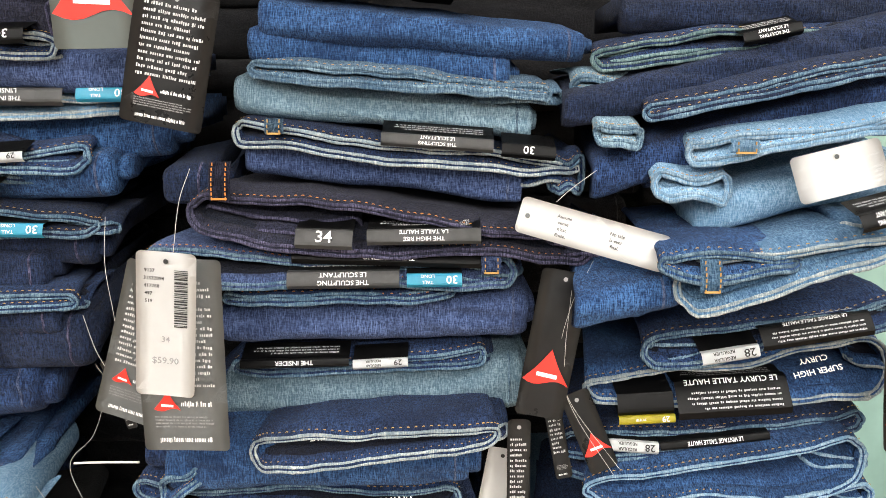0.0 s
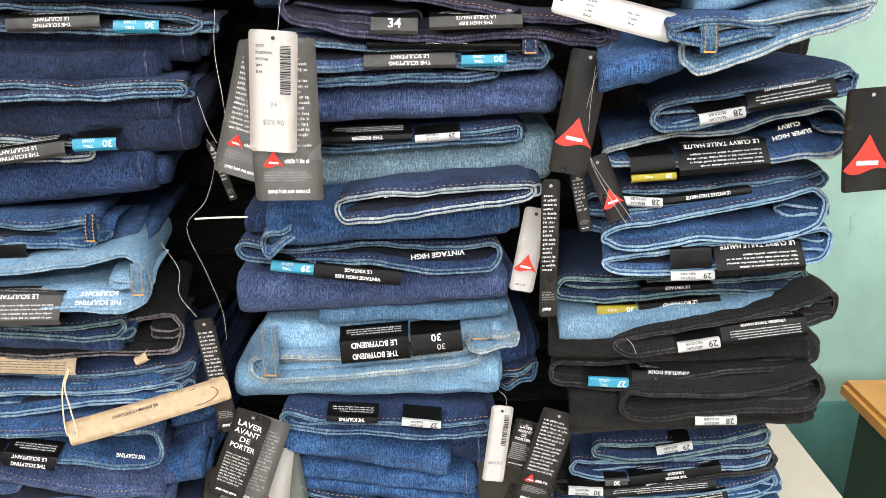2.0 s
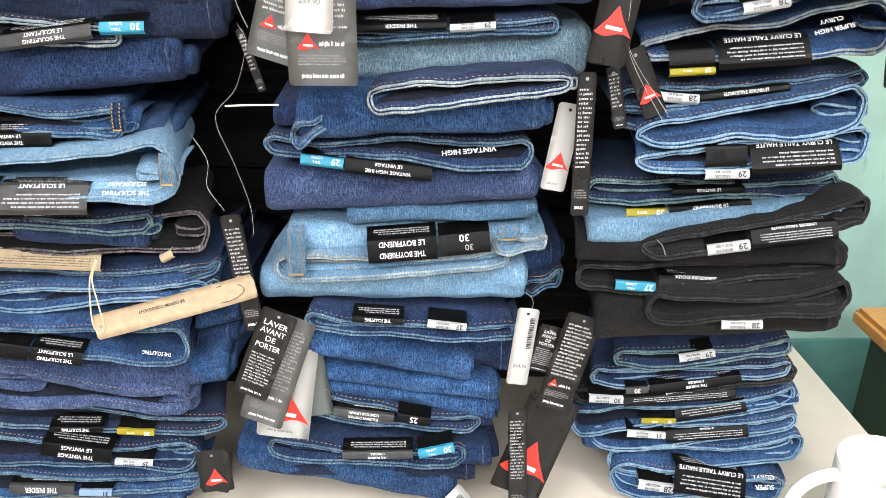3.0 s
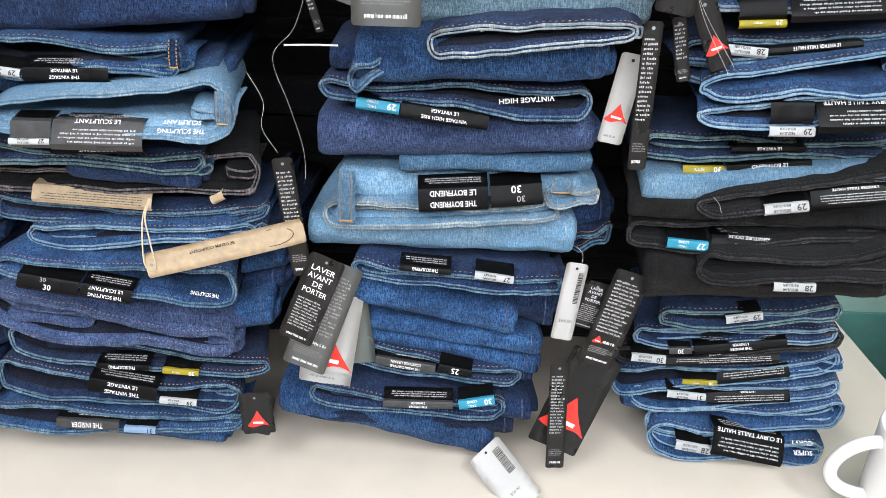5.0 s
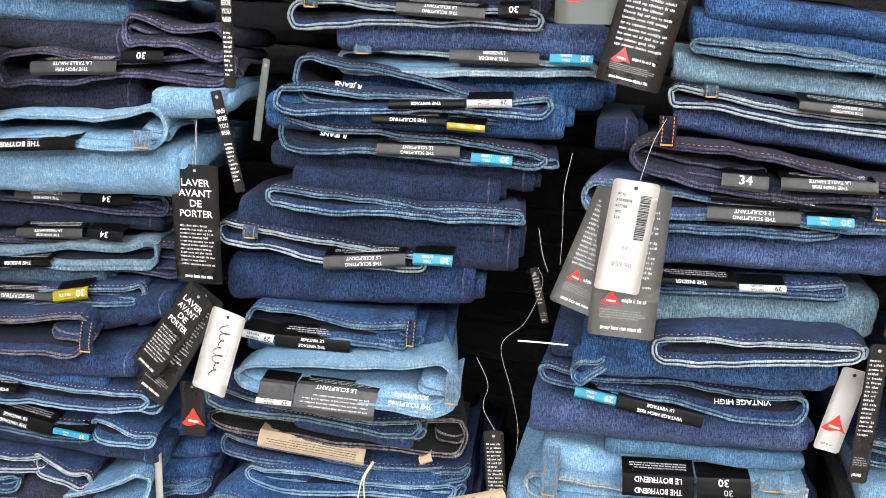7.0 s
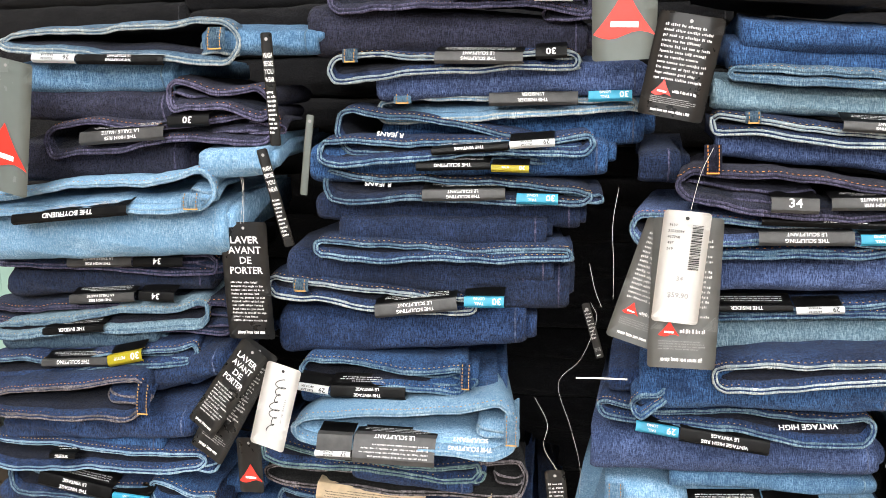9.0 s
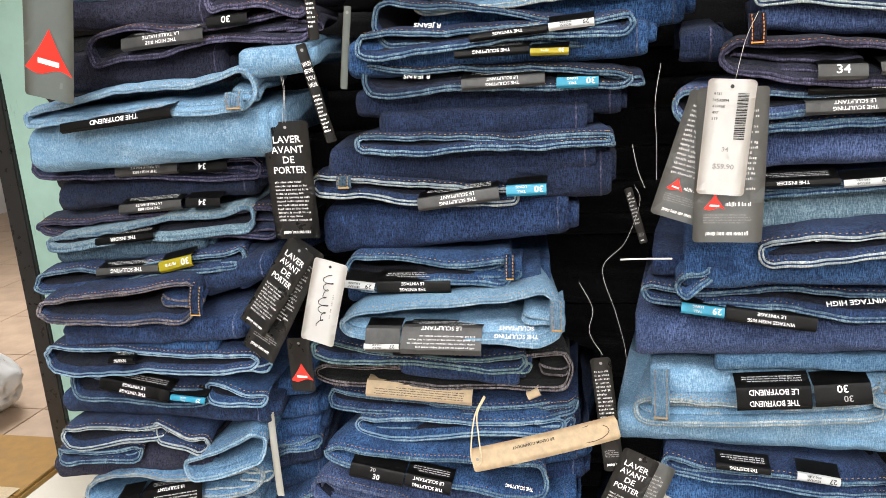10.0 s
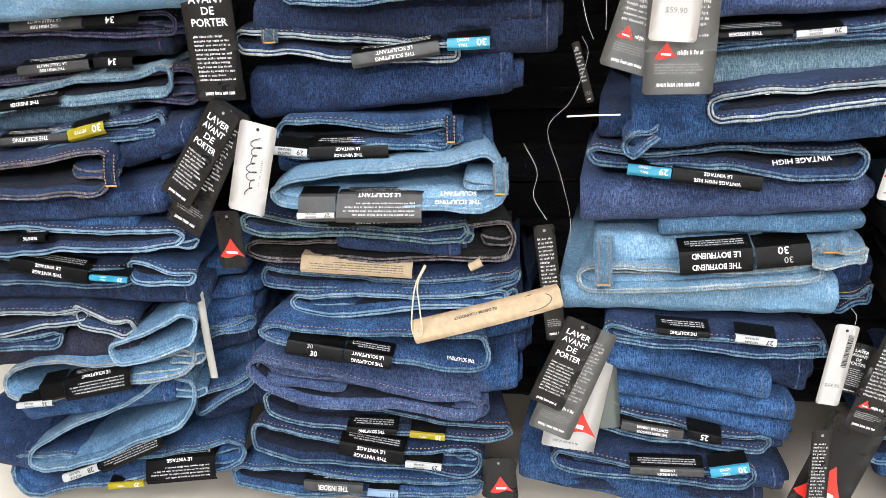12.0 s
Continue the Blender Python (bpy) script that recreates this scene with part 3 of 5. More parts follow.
def plastic_bag(x, y, r):
    """A crumpled white plastic bag, knotted at the top."""
    root = tagged(new("plastic_bag"), "crumpled white plastic bag on the tiled floor", "bag")
    root.location = (x, y, 0)
    bm, rows = bmesh.new(), []
    for i in range(25):
        v = i / 24
        rr = r * (math.sin(math.pi * min(1, v * 1.02)) ** 0.6 * (1 - 0.45 * v) + 0.03)
        row = []
        for k in range(48):
            a = k * math.pi / 24
            c = Vector((math.cos(a), math.sin(a), v * 2))
            q = rr * (1 + 0.22 * noise.noise(c * 2.3) + 0.16 * abs(noise.noise(c * 5.1)) + 0.06 * noise.noise(c * 13))
            row.append(bm.verts.new((x + q * c.x, y + q * c.y, max(0.001, r * 1.7 * v + 0.03 * r * noise.noise(c * 4)))))
        rows.append(row)
    grid_faces(bm, rows, closed_v=True)
    bm.faces.new(rows[0][::-1])
    bm.faces.new(rows[-1])
    part("body", bm, BAG, root)
    bm = bmesh.new()
    tube(bm, [Vector((x + 0.03 * math.sin(i * 1.1), y + 0.03 * math.cos(i * 1.1), r * 1.7 + 0.004 * i)) for i in range(9)], 0.012, 8)
    part("knot", bm, BAG, root)


BAG = plain("plastic_white", (0.72, 0.73, 0.74), 0.3, 0.06, 25, 0.2)
carton(-2.06, 1.25, 0.58, 0.58, 0.42)
plastic_bag(-3.04, 2.42, 0.2)


def mug(x, y, z, turn):
    """A white coffee mug: turned body with a wall and a rounded rim, a looped handle, violet script."""
    root = tagged(new("coffee_mug"), "white ceramic coffee mug with violet script", "mug")
    root.location = (x, y, z)
    z1 = 1.25
    prof = [(r * z1, h * z1) for r, h in [(0.0, 0.004), (0.030, 0.004), (0.033, 0.0), (0.037, 0.002), (0.0395, 0.008), (0.041, 0.02), (0.0415, 0.05), (0.0415, 0.088), (0.0412, 0.0935), (0.0400, 0.095), (0.0386, 0.0935), (0.038, 0.088), (0.038, 0.03), (0.034, 0.01), (0.0, 0.008)]]
    bm, rows = bmesh.new(), []
    for r, h in prof:
        rows.append([bm.verts.new((x + max(r, 0.0004) * math.cos(k * math.pi / 24), y + max(r, 0.0004) * math.sin(k * math.pi / 24), z + h)) for k in range(48)])
    grid_faces(bm, rows, closed_v=True)
    bmesh.ops.recalc_face_normals(bm, faces=bm.faces)
    body = part("body", bm, CERAMIC, root)
    bm = bmesh.new()
    c, sn = math.cos(turn), math.sin(turn)
    pts = []
    for i in range(25):
        a = math.pi * (0.5 + i / 24)
        r = z1 * (0.039 - 0.036 * math.cos(a) * (1 - 0.12 * math.sin(a)))
        pts.append(Vector((x + r * c, y + r * sn, z + z1 * (0.05 + 0.03 * math.sin(a)))))
    tube(bm, pts, 0.0076, 10)
    part("handle", bm, CERAMIC, root)
    bm = bmesh.new()
    for k, (a0, a1, h, r) in enumerate(((3.75, 4.5, 0.064, 0.0011), (3.8, 4.02, 0.054, 0.0013), (4.1, 4.25, 0.052, 0.0013), (4.3, 4.5, 0.055, 0.0013))):
        tube(bm, [Vector((x + 0.0416 * z1 * math.cos(a0 + (a1 - a0) * i / 10), y + 0.0416 * z1 * math.sin(a0 + (a1 - a0) * i / 10), z + h + (0.006 * math.sin(i * 1.3) if k else 0.001 * i / 10))) for i in range(11)], r, 5)
    part("script_print", bm, VIOLET, body)


mug(0.412, 0.492, TABLE, 3.05)

# ---- a rear row of jeans behind the gaps, their shade put into near-black denim
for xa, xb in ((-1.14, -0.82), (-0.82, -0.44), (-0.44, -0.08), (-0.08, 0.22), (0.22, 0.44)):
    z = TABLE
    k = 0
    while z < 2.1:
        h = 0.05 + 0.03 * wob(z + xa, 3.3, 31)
        jr = jeans("folded jeans behind the front piles, gap shade in their colour", "rear row of jeans")
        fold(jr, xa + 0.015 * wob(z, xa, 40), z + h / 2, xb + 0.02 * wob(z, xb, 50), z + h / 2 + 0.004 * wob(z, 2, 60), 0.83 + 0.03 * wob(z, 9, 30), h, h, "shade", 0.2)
        z += h * 0.96
        k += 1


# ---- the centre pile of folded jeans, from the top down
j = jeans("folded black denim jeans showing a rounded fold", "centre pile of jeans")
fold(j, -0.1668, 1.6286, 0.0294, 1.6078, 0.5280, 0.0444, 0.0397, "black")
j = jeans("folded mid-blue denim jeans showing a rounded fold", "centre pile of jeans")
fold(j, -0.1267, 1.5721, 0.0973, 1.5525, 0.5310, 0.0283, 0.0210, "mid")
j = jeans("folded mid-blue denim jeans showing a rounded fold", "centre pile of jeans")
fold(j, -0.1352, 1.5549, 0.0465, 1.5325, 0.5320, 0.0286, 0.0328, "mid")
j = jeans("folded washed grey-blue denim jeans with waistband out", "centre pile of jeans")
band(j, -0.1346, 1.5380, 0.0741, 1.5203, 0.5330, 0.0138, "steel", "steelrim", "gold")
fold(j, -0.1477, 1.5191, 0.0629, 1.5014, 0.5340, 0.0257, 0.0267, "greyteal")
j = jeans("folded dark blue denim jeans with waistband out, sheen-grey size strip", "centre pile of jeans")
band(j, -0.1474, 1.4929, 0.0968, 1.4678, 0.5350, 0.0174, "navy", "cream", "gold", gape="L")
belt_loop(j, -0.1159, 1.4999, 0.5250, 0.0131, 0.0109, "steel")
strip(j, -0.0425, 1.4927, 0.0349, 1.4873, 0.5240, 0.0097, "grey", "THE SCULPTING|LE SCULPTANT")
strip(j, 0.0404, 1.4853, 0.0778, 1.4822, 0.5240, 0.0101, "dark", "30")
band(j, 0.0779, 1.4609, 0.1010, 1.4625, 0.5420, 0.0297, "navy", "steelrim", "gold")
fold(j, -0.1426, 1.4758, 0.0572, 1.4544, 0.5360, 0.0239, 0.0249, "royal")
j = jeans("folded purple-tinged indigo denim jeans with waistband out, sheen-grey size strip", "centre pile of jeans")
band(j, -0.1773, 1.4395, 0.1045, 1.4143, 0.5170, 0.0351, "purple", "purplerim", "orange")
belt_loop(j, -0.1507, 1.4644, 0.5060, 0.0151, 0.0258, "purple")
strip(j, -0.1009, 1.4269, -0.0617, 1.4254, 0.5060, 0.0146, "grey", "34", False)
strip(j, -0.0520, 1.4273, 0.0260, 1.4285, 0.5060, 0.0116, "grey", "THE HIGH RISE|LA TAILLE HAUTE")
j = jeans("folded deep indigo denim jeans showing a rounded fold", "centre pile of jeans")
fold(j, -0.2093, 1.4526, -0.1705, 1.4526, 0.5521, 0.0329, 0.0329, "dknavy")
j = jeans("folded rich navy denim jeans with waistband out, sheen-grey size strip", "centre pile of jeans")
band(j, -0.2165, 1.4000, 0.0511, 1.3966, 0.5190, 0.0263, "royal", "steelrim", "orange")
strip(j, -0.1057, 1.4143, 0.0302, 1.4103, 0.5080, 0.0155, "panel", "THE SCULPTING|LE SCULPTANT")
belt_loop(j, 0.0336, 1.4057, 0.5100, 0.0141, 0.0118, "royal")
strip(j, -0.1086, 1.3960, -0.0303, 1.3968, 0.5090, 0.0133, "grey", "THE SCULPTING|LE SCULPTANT")
strip(j, -0.0252, 1.3956, 0.0132, 1.3960, 0.5090, 0.0102, "cyan", "30")
band(j, -0.1565, 1.3767, 0.0071, 1.3823, 0.5200, 0.0073, "navy", "steelrim", "orange")
fold(j, -0.1644, 1.3537, 0.0621, 1.3625, 0.5210, 0.0327, 0.0366, "royal")
j = jeans("folded dark blue denim jeans with waistband out, black size strip", "centre pile of jeans")
band(j, -0.1603, 1.3149, 0.0311, 1.3238, 0.5420, 0.0129, "navy", "steelrim", "gold")
strip(j, -0.1512, 1.3243, -0.0700, 1.3266, 0.5310, 0.0076, "dark", "THE INSIDER")
strip(j, -0.0672, 1.3243, -0.0261, 1.3266, 0.5310, 0.0076, "white", "29")
fold(j, -0.1710, 1.2879, 0.0618, 1.2994, 0.5430, 0.0435, 0.0486, "greyteal")
j = jeans("folded dark blue denim jeans with waistband out", "centre pile of jeans")
band(j, -0.1396, 1.2632, 0.0400, 1.2792, 0.5030, 0.0286, "navy", "cream", "gold", gape="L")
strip(j, -0.1070, 1.2766, -0.0520, 1.2809, 0.4920, 0.0090, "print", "LE SCULPTANT")
fold(j, -0.2064, 1.2461, 0.0196, 1.2532, 0.5040, 0.0453, 0.0434, "mid")
j = jeans("folded mid-blue denim jeans with waistband out", "centre pile of jeans")
band(j, -0.2115, 1.2287, -0.1808, 1.2426, 0.5104, 0.0266, "mid", "steelrim", "gold")
fold(j, -0.2337, 1.2434, -0.1785, 1.2447, 0.5334, 0.0242, 0.0264, "navy")
j = jeans("folded dark blue denim jeans with waistband out, bright blue size strip", "centre pile of jeans")
band(j, -0.2422, 1.2158, 0.0126, 1.2055, 0.5330, 0.0285, "navy", "steelrim", "gold", gape="R")
strip(j, -0.2073, 1.2071, -0.1671, 1.2018, 0.5220, 0.0109, "cyan", "29")
strip(j, -0.1660, 1.2012, -0.0840, 1.1909, 0.5220, 0.0153, "dark", "VINTAGE HIGH RISE|LE VINTAGE")
strip(j, -0.0814, 1.2066, -0.0161, 1.2124, 0.5220, 0.0141, "print", "VINTAGE HIGH")
fold(j, -0.2495, 1.1642, 0.0211, 1.1712, 0.5350, 0.0496, 0.0372, "royal")
fold(j, -0.1701, 1.1365, 0.0221, 1.1415, 0.5360, 0.0194, 0.0172, "midlight")
j = jeans("folded light-blue faded denim jeans with waistband out, black size strip", "centre pile of jeans")
band(j, -0.2487, 1.0773, -0.0052, 1.0856, 0.5540, 0.0302, "light", "cream", "gold")
fold(j, -0.2336, 1.1080, 0.0171, 1.1134, 0.5530, 0.0356, 0.0262, "light")
band(j, -0.0186, 1.1035, 0.0340, 1.1064, 0.5530, 0.0239, "light", "cream", "gold")
belt_loop(j, -0.2238, 1.1003, 0.5440, 0.0188, 0.0519, "light")
belt_loop(j, -0.0064, 1.1219, 0.5430, 0.0222, 0.0164, "light")
strip(j, -0.1499, 1.1030, -0.0793, 1.1081, 0.5420, 0.0270, "dark", "THE BOYFRIEND|LE BOYFRIEND")
strip(j, -0.0769, 1.1093, -0.0252, 1.1147, 0.5420, 0.0246, "dark", "30")
fold(j, -0.2680, 1.0556, 0.0156, 1.0526, 0.5550, 0.0426, 0.0491, "light")
j = jeans("folded dark blue denim jeans with waistband out", "centre pile of jeans")
band(j, 0.0188, 1.0332, 0.0598, 1.0511, 0.5910, 0.0256, "navy", "steelrim", "gold")
fold(j, 0.0151, 1.0521, 0.0590, 1.0690, 0.5910, 0.0381, 0.0379, "navy")
j = jeans("folded dark blue denim jeans with waistband out, black size strip", "centre pile of jeans")
band(j, -0.2193, 1.0176, 0.0046, 1.0006, 0.5470, 0.0183, "navy", "steelrim", "gold")
strip(j, -0.1686, 1.0286, -0.1147, 1.0245, 0.5360, 0.0078, "dark", "THE SCULPTING")
strip(j, -0.0895, 1.0218, -0.0484, 1.0165, 0.5360, 0.0090, "white", "27")
fold(j, -0.2195, 0.9894, -0.0418, 0.9504, 0.5450, 0.0378, 0.0423, "mid")
j = jeans("folded mid-blue denim jeans showing a rounded fold", "centre pile of jeans")
fold(j, -0.2145, 0.9438, -0.0095, 0.9125, 0.5556, 0.0239, 0.0272, "mid")
fold(j, -0.0443, 0.9657, 0.0048, 0.9515, 0.5766, 0.0545, 0.0545, "navy")
j = jeans("folded mid-blue denim jeans showing a rounded fold", "centre pile of jeans")
fold(j, -0.2070, 0.9246, -0.0121, 0.8834, 0.5599, 0.0230, 0.0253, "mid")
j = jeans("folded dark blue denim jeans showing a rounded fold", "centre pile of jeans")
fold(j, -0.2282, 0.9030, -0.0138, 0.8652, 0.5693, 0.0259, 0.0229, "navy")
j = jeans("folded dark blue denim jeans with waistband out, sheen-grey size strip", "centre pile of jeans")
band(j, -0.2276, 0.8991, -0.0301, 0.8697, 0.5660, 0.0327, "navy", "steelrim", "gold")
strip(j, -0.1977, 0.8984, -0.1293, 0.8874, 0.5550, 0.0123, "grey", "THE URBAN CONTOUR|CONTOUR URBAIN")
strip(j, -0.1254, 0.8907, -0.0877, 0.8826, 0.5550, 0.0117, "dark", "25")
j = jeans("folded dark blue denim jeans with waistband out, sheen-grey size strip", "centre pile of jeans")
band(j, -0.2737, 0.8512, -0.0484, 0.8366, 0.5450, 0.0261, "navy", "steelrim", "gold")
strip(j, -0.1878, 0.8534, -0.1077, 0.8536, 0.5340, 0.0103, "grey", "THE INSIDER|L'INSIDER")
strip(j, -0.1012, 0.8544, -0.0607, 0.8636, 0.5330, 0.0116, "cyan", "30")
fold(j, -0.3131, 0.8359, -0.0604, 0.7843, 0.5470, 0.0394, 0.0625, "mid")
j = jeans("folded deep indigo denim jeans showing a rounded fold", "centre pile of jeans")
fold(j, -0.2813, 0.8168, -0.0344, 0.8042, 0.5470, 0.0200, 0.0269, "dknavy")
fold(j, -0.2517, 0.8548, -0.0153, 0.8259, 0.5450, 0.0261, 0.0266, "navy")

# ---- the end pile of folded jeans, from the top down
j = jeans("folded dark blue denim jeans showing a rounded fold", "end pile of jeans")
fold(j, 0.1249, 1.5746, 0.3193, 1.5800, 0.5330, 0.0243, 0.0265, "dknavy")
j = jeans("folded dark blue denim jeans with waistband out, black size strip", "end pile of jeans")
band(j, 0.1051, 1.5443, 0.3171, 1.5683, 0.5340, 0.0170, "navy", "tealrim", "gold")
strip(j, 0.1993, 1.5582, 0.2377, 1.5661, 0.5220, 0.0090, "dark", "THE SCULPTING|LE SCULPTANT")
band(j, 0.0913, 1.5266, 0.1333, 1.5274, 0.5350, 0.0133, "greyteal", "steelrim", "gold")
j = jeans("folded deep indigo denim jeans showing a rounded fold", "end pile of jeans")
fold(j, 0.0829, 1.5107, 0.3092, 1.5592, 0.5142, 0.0250, 0.0369, "dknavy")
j = jeans("folded deep indigo denim jeans with waistband out", "end pile of jeans")
band(j, 0.1341, 1.5098, 0.3018, 1.5439, 0.5011, 0.0125, "dknavy", "steelrim", "gold")
fold(j, 0.1028, 1.4648, 0.3055, 1.5225, 0.5031, 0.0303, 0.0293, "navy")
band(j, 0.1026, 1.4951, 0.1318, 1.4924, 0.5031, 0.0134, "greyteal", "steelrim", "gold")
j = jeans("folded light-blue faded denim jeans with waistband out", "end pile of jeans")
band(j, 0.1611, 1.4827, 0.2999, 1.5070, 0.4897, 0.0146, "light", "lightrim", "gold")
band(j, 0.1396, 1.4630, 0.1896, 1.4612, 0.4917, 0.0221, "light", "lightrim", "gold")
belt_loop(j, 0.1911, 1.4902, 0.4807, 0.0179, 0.0086, "light")
fold(j, 0.1695, 1.4391, 0.3058, 1.4724, 0.4917, 0.0276, 0.0293, "light")
j = jeans("folded mid-blue denim jeans with waistband out, black size strip", "end pile of jeans")
band(j, 0.1375, 1.4171, 0.2246, 1.4207, 0.4560, 0.0245, "mid", "steelrim", "gold")
band(j, 0.1487, 1.4005, 0.2985, 1.4370, 0.4560, 0.0296, "midlight", "cream", "gold", gape="L")
belt_loop(j, 0.1649, 1.4138, 0.4480, 0.0138, 0.0206, "midlight")
strip(j, 0.2486, 1.4486, 0.2824, 1.4575, 0.4430, 0.0121, "dark", "THE SCULPTING|LE SCULPTANT")
fold(j, 0.0866, 1.3827, 0.1534, 1.3956, 0.4580, 0.0264, 0.0248, "mid")
j = jeans("folded dark blue denim jeans with waistband out, white size strip", "end pile of jeans")
band(j, 0.1434, 1.3406, 0.3181, 1.3743, 0.5020, 0.0238, "navy", "steelrim", "gold")
strip(j, 0.1780, 1.3439, 0.2171, 1.3506, 0.4910, 0.0101, "white", "28")
strip(j, 0.2181, 1.3589, 0.2932, 1.3712, 0.4900, 0.0184, "dark", "bars|LE VINTAGE TAILLE HAUTE")
j = jeans("folded mid-blue denim jeans with waistband out, black size strip", "end pile of jeans")
band(j, 0.1068, 1.3045, 0.3313, 1.3248, 0.5240, 0.0461, "mid", "cream", "gold", gape="R")
strip(j, 0.1280, 1.2993, 0.1688, 1.3018, 0.5130, 0.0177, "dark", "")
strip(j, 0.1292, 1.2872, 0.1705, 1.2892, 0.5140, 0.0073, "yellow", "29")
strip(j, 0.1707, 1.3039, 0.2528, 1.3095, 0.5130, 0.0311, "dark", "bars|LE CURVY TAILLE HAUTE")
strip(j, 0.2531, 1.3223, 0.2928, 1.3309, 0.5120, 0.0215, "print", "SUPER HIGH|CURVY")
j = jeans("folded dark blue denim jeans with waistband out, white size strip", "end pile of jeans")
band(j, 0.0915, 1.2567, 0.3213, 1.2776, 0.5310, 0.0196, "navy", "steelrim", "gold")
strip(j, 0.1234, 1.2650, 0.1615, 1.2617, 0.5200, 0.0096, "white", "28")
strip(j, 0.1624, 1.2634, 0.2436, 1.2725, 0.5200, 0.0075, "dark", "LE VINTAGE TAILLE HAUTE")
band(j, 0.0900, 1.2408, 0.1710, 1.2337, 0.5330, 0.0165, "navy", "steelrim", "gold")
j = jeans("folded mid-blue denim jeans with waistband out", "end pile of jeans")
band(j, 0.1071, 1.2297, 0.3136, 1.2538, 0.5110, 0.0415, "mid", "lightrim", "gold", gape="R")
j = jeans("folded mid-blue denim jeans with waistband out, white size strip", "end pile of jeans")
band(j, 0.1098, 1.2037, 0.3231, 1.2227, 0.5070, 0.0356, "mid", "lightrim", "gold", gape="R")
strip(j, 0.1678, 1.1970, 0.2090, 1.1974, 0.4970, 0.0096, "white", "29")
strip(j, 0.2085, 1.2122, 0.2905, 1.2163, 0.4960, 0.0317, "dark", "bars|LE CURVY TAILLE HAUTE")
strip(j, 0.1667, 1.2140, 0.2054, 1.2150, 0.4960, 0.0212, "dark", "")
j = jeans("folded dark blue denim jeans with waistband out, mustard size strip", "end pile of jeans")
band(j, 0.0730, 1.1568, 0.3326, 1.1639, 0.5560, 0.0258, "navy", "tealrim", "gold")
strip(j, 0.1121, 1.1414, 0.1531, 1.1419, 0.5460, 0.0099, "yellow", "30")
strip(j, 0.1546, 1.1438, 0.2367, 1.1517, 0.5450, 0.0082, "dark", "LE BOYFRIEND")
strip(j, 0.1554, 1.1639, 0.2276, 1.1664, 0.5450, 0.0069, "dark", "LE VINTAGE")
j = jeans("folded light-blue faded denim jeans showing a rounded fold", "end pile of jeans")
fold(j, 0.0740, 1.1200, 0.3340, 1.1460, 0.5290, 0.0330, 0.0300, "light")
j = jeans("folded black denim jeans with waistband out, white size strip", "end pile of jeans")
band(j, 0.1295, 1.1062, 0.3498, 1.1474, 0.5260, 0.0323, "black", "blackrim", "black", gape="R")
strip(j, 0.1880, 1.1125, 0.2297, 1.1180, 0.5160, 0.0114, "white", "29")
strip(j, 0.2310, 1.1243, 0.3149, 1.1338, 0.5150, 0.0204, "dark", "bars|L'INSIDER TAILLE HAUTE")
fold(j, 0.0647, 1.1023, 0.3410, 1.0938, 0.5280, 0.0254, 0.0234, "black")
j = jeans("folded black denim jeans with waistband out, bright blue size strip", "end pile of jeans")
band(j, 0.0690, 1.0667, 0.3487, 1.0863, 0.5430, 0.0336, "black", "blackrim", "black")
strip(j, 0.1046, 1.0668, 0.1466, 1.0632, 0.5330, 0.0113, "cyan", "27")
strip(j, 0.1512, 1.0652, 0.2369, 1.0591, 0.5330, 0.0273, "dark", "bars|LE SIGNATURE DOUX")
strip(j, 0.2390, 1.0659, 0.2885, 1.0743, 0.5330, 0.0142, "print", "PURE SOFT")
j = jeans("folded black denim jeans with waistband out, white size strip", "end pile of jeans")
band(j, 0.1385, 1.0406, 0.3458, 1.0547, 0.5180, 0.0331, "black", "blackrim", "black")
strip(j, 0.2106, 1.0327, 0.2531, 1.0323, 0.5080, 0.0105, "white", "28")
fold(j, 0.0900, 1.0223, 0.3449, 1.0203, 0.5200, 0.0523, 0.0264, "black")
j = jeans("folded dark blue denim jeans with waistband out, white size strip", "end pile of jeans")
band(j, 0.1236, 0.9566, 0.3209, 0.9711, 0.5640, 0.0217, "navy", "tealrim", "gold")
strip(j, 0.1893, 0.9653, 0.2284, 0.9721, 0.5530, 0.0101, "white", "29")
j = jeans("folded dark blue denim jeans with waistband out, sheen-grey size strip", "end pile of jeans")
band(j, 0.1034, 0.9200, 0.3355, 0.9321, 0.5830, 0.0238, "navy", "lightrim", "gold")
strip(j, 0.1396, 0.9110, 0.1660, 0.9119, 0.5720, 0.0092, "grey", "30")
strip(j, 0.1677, 0.9135, 0.2722, 0.9267, 0.5720, 0.0118, "dark", "THE INSIDER|L'INSIDER")
band(j, 0.0850, 0.8916, 0.3445, 0.9227, 0.5830, 0.0188, "black", "blackrim", "black")
strip(j, 0.0979, 0.9004, 0.1382, 0.8973, 0.5730, 0.0106, "white", "30")
strip(j, 0.1399, 0.8941, 0.2702, 0.9042, 0.5730, 0.0133, "dark", "bars|LE VINTAGE TAILLE HAUTE")
j = jeans("folded mid-blue denim jeans with waistband out, mustard size strip", "end pile of jeans")
band(j, 0.0864, 0.8503, 0.3530, 0.8853, 0.5920, 0.0387, "mid", "lightrim", "gold")
strip(j, 0.1652, 0.8617, 0.2063, 0.8611, 0.5810, 0.0068, "yellow", "30")
strip(j, 0.2067, 0.8678, 0.2893, 0.8815, 0.5810, 0.0176, "dark", "bars")
j = jeans("folded mid-blue denim jeans with waistband out, white size strip", "end pile of jeans")
band(j, 0.1104, 0.8294, 0.3602, 0.8494, 0.5900, 0.0307, "mid", "lightrim", "gold")
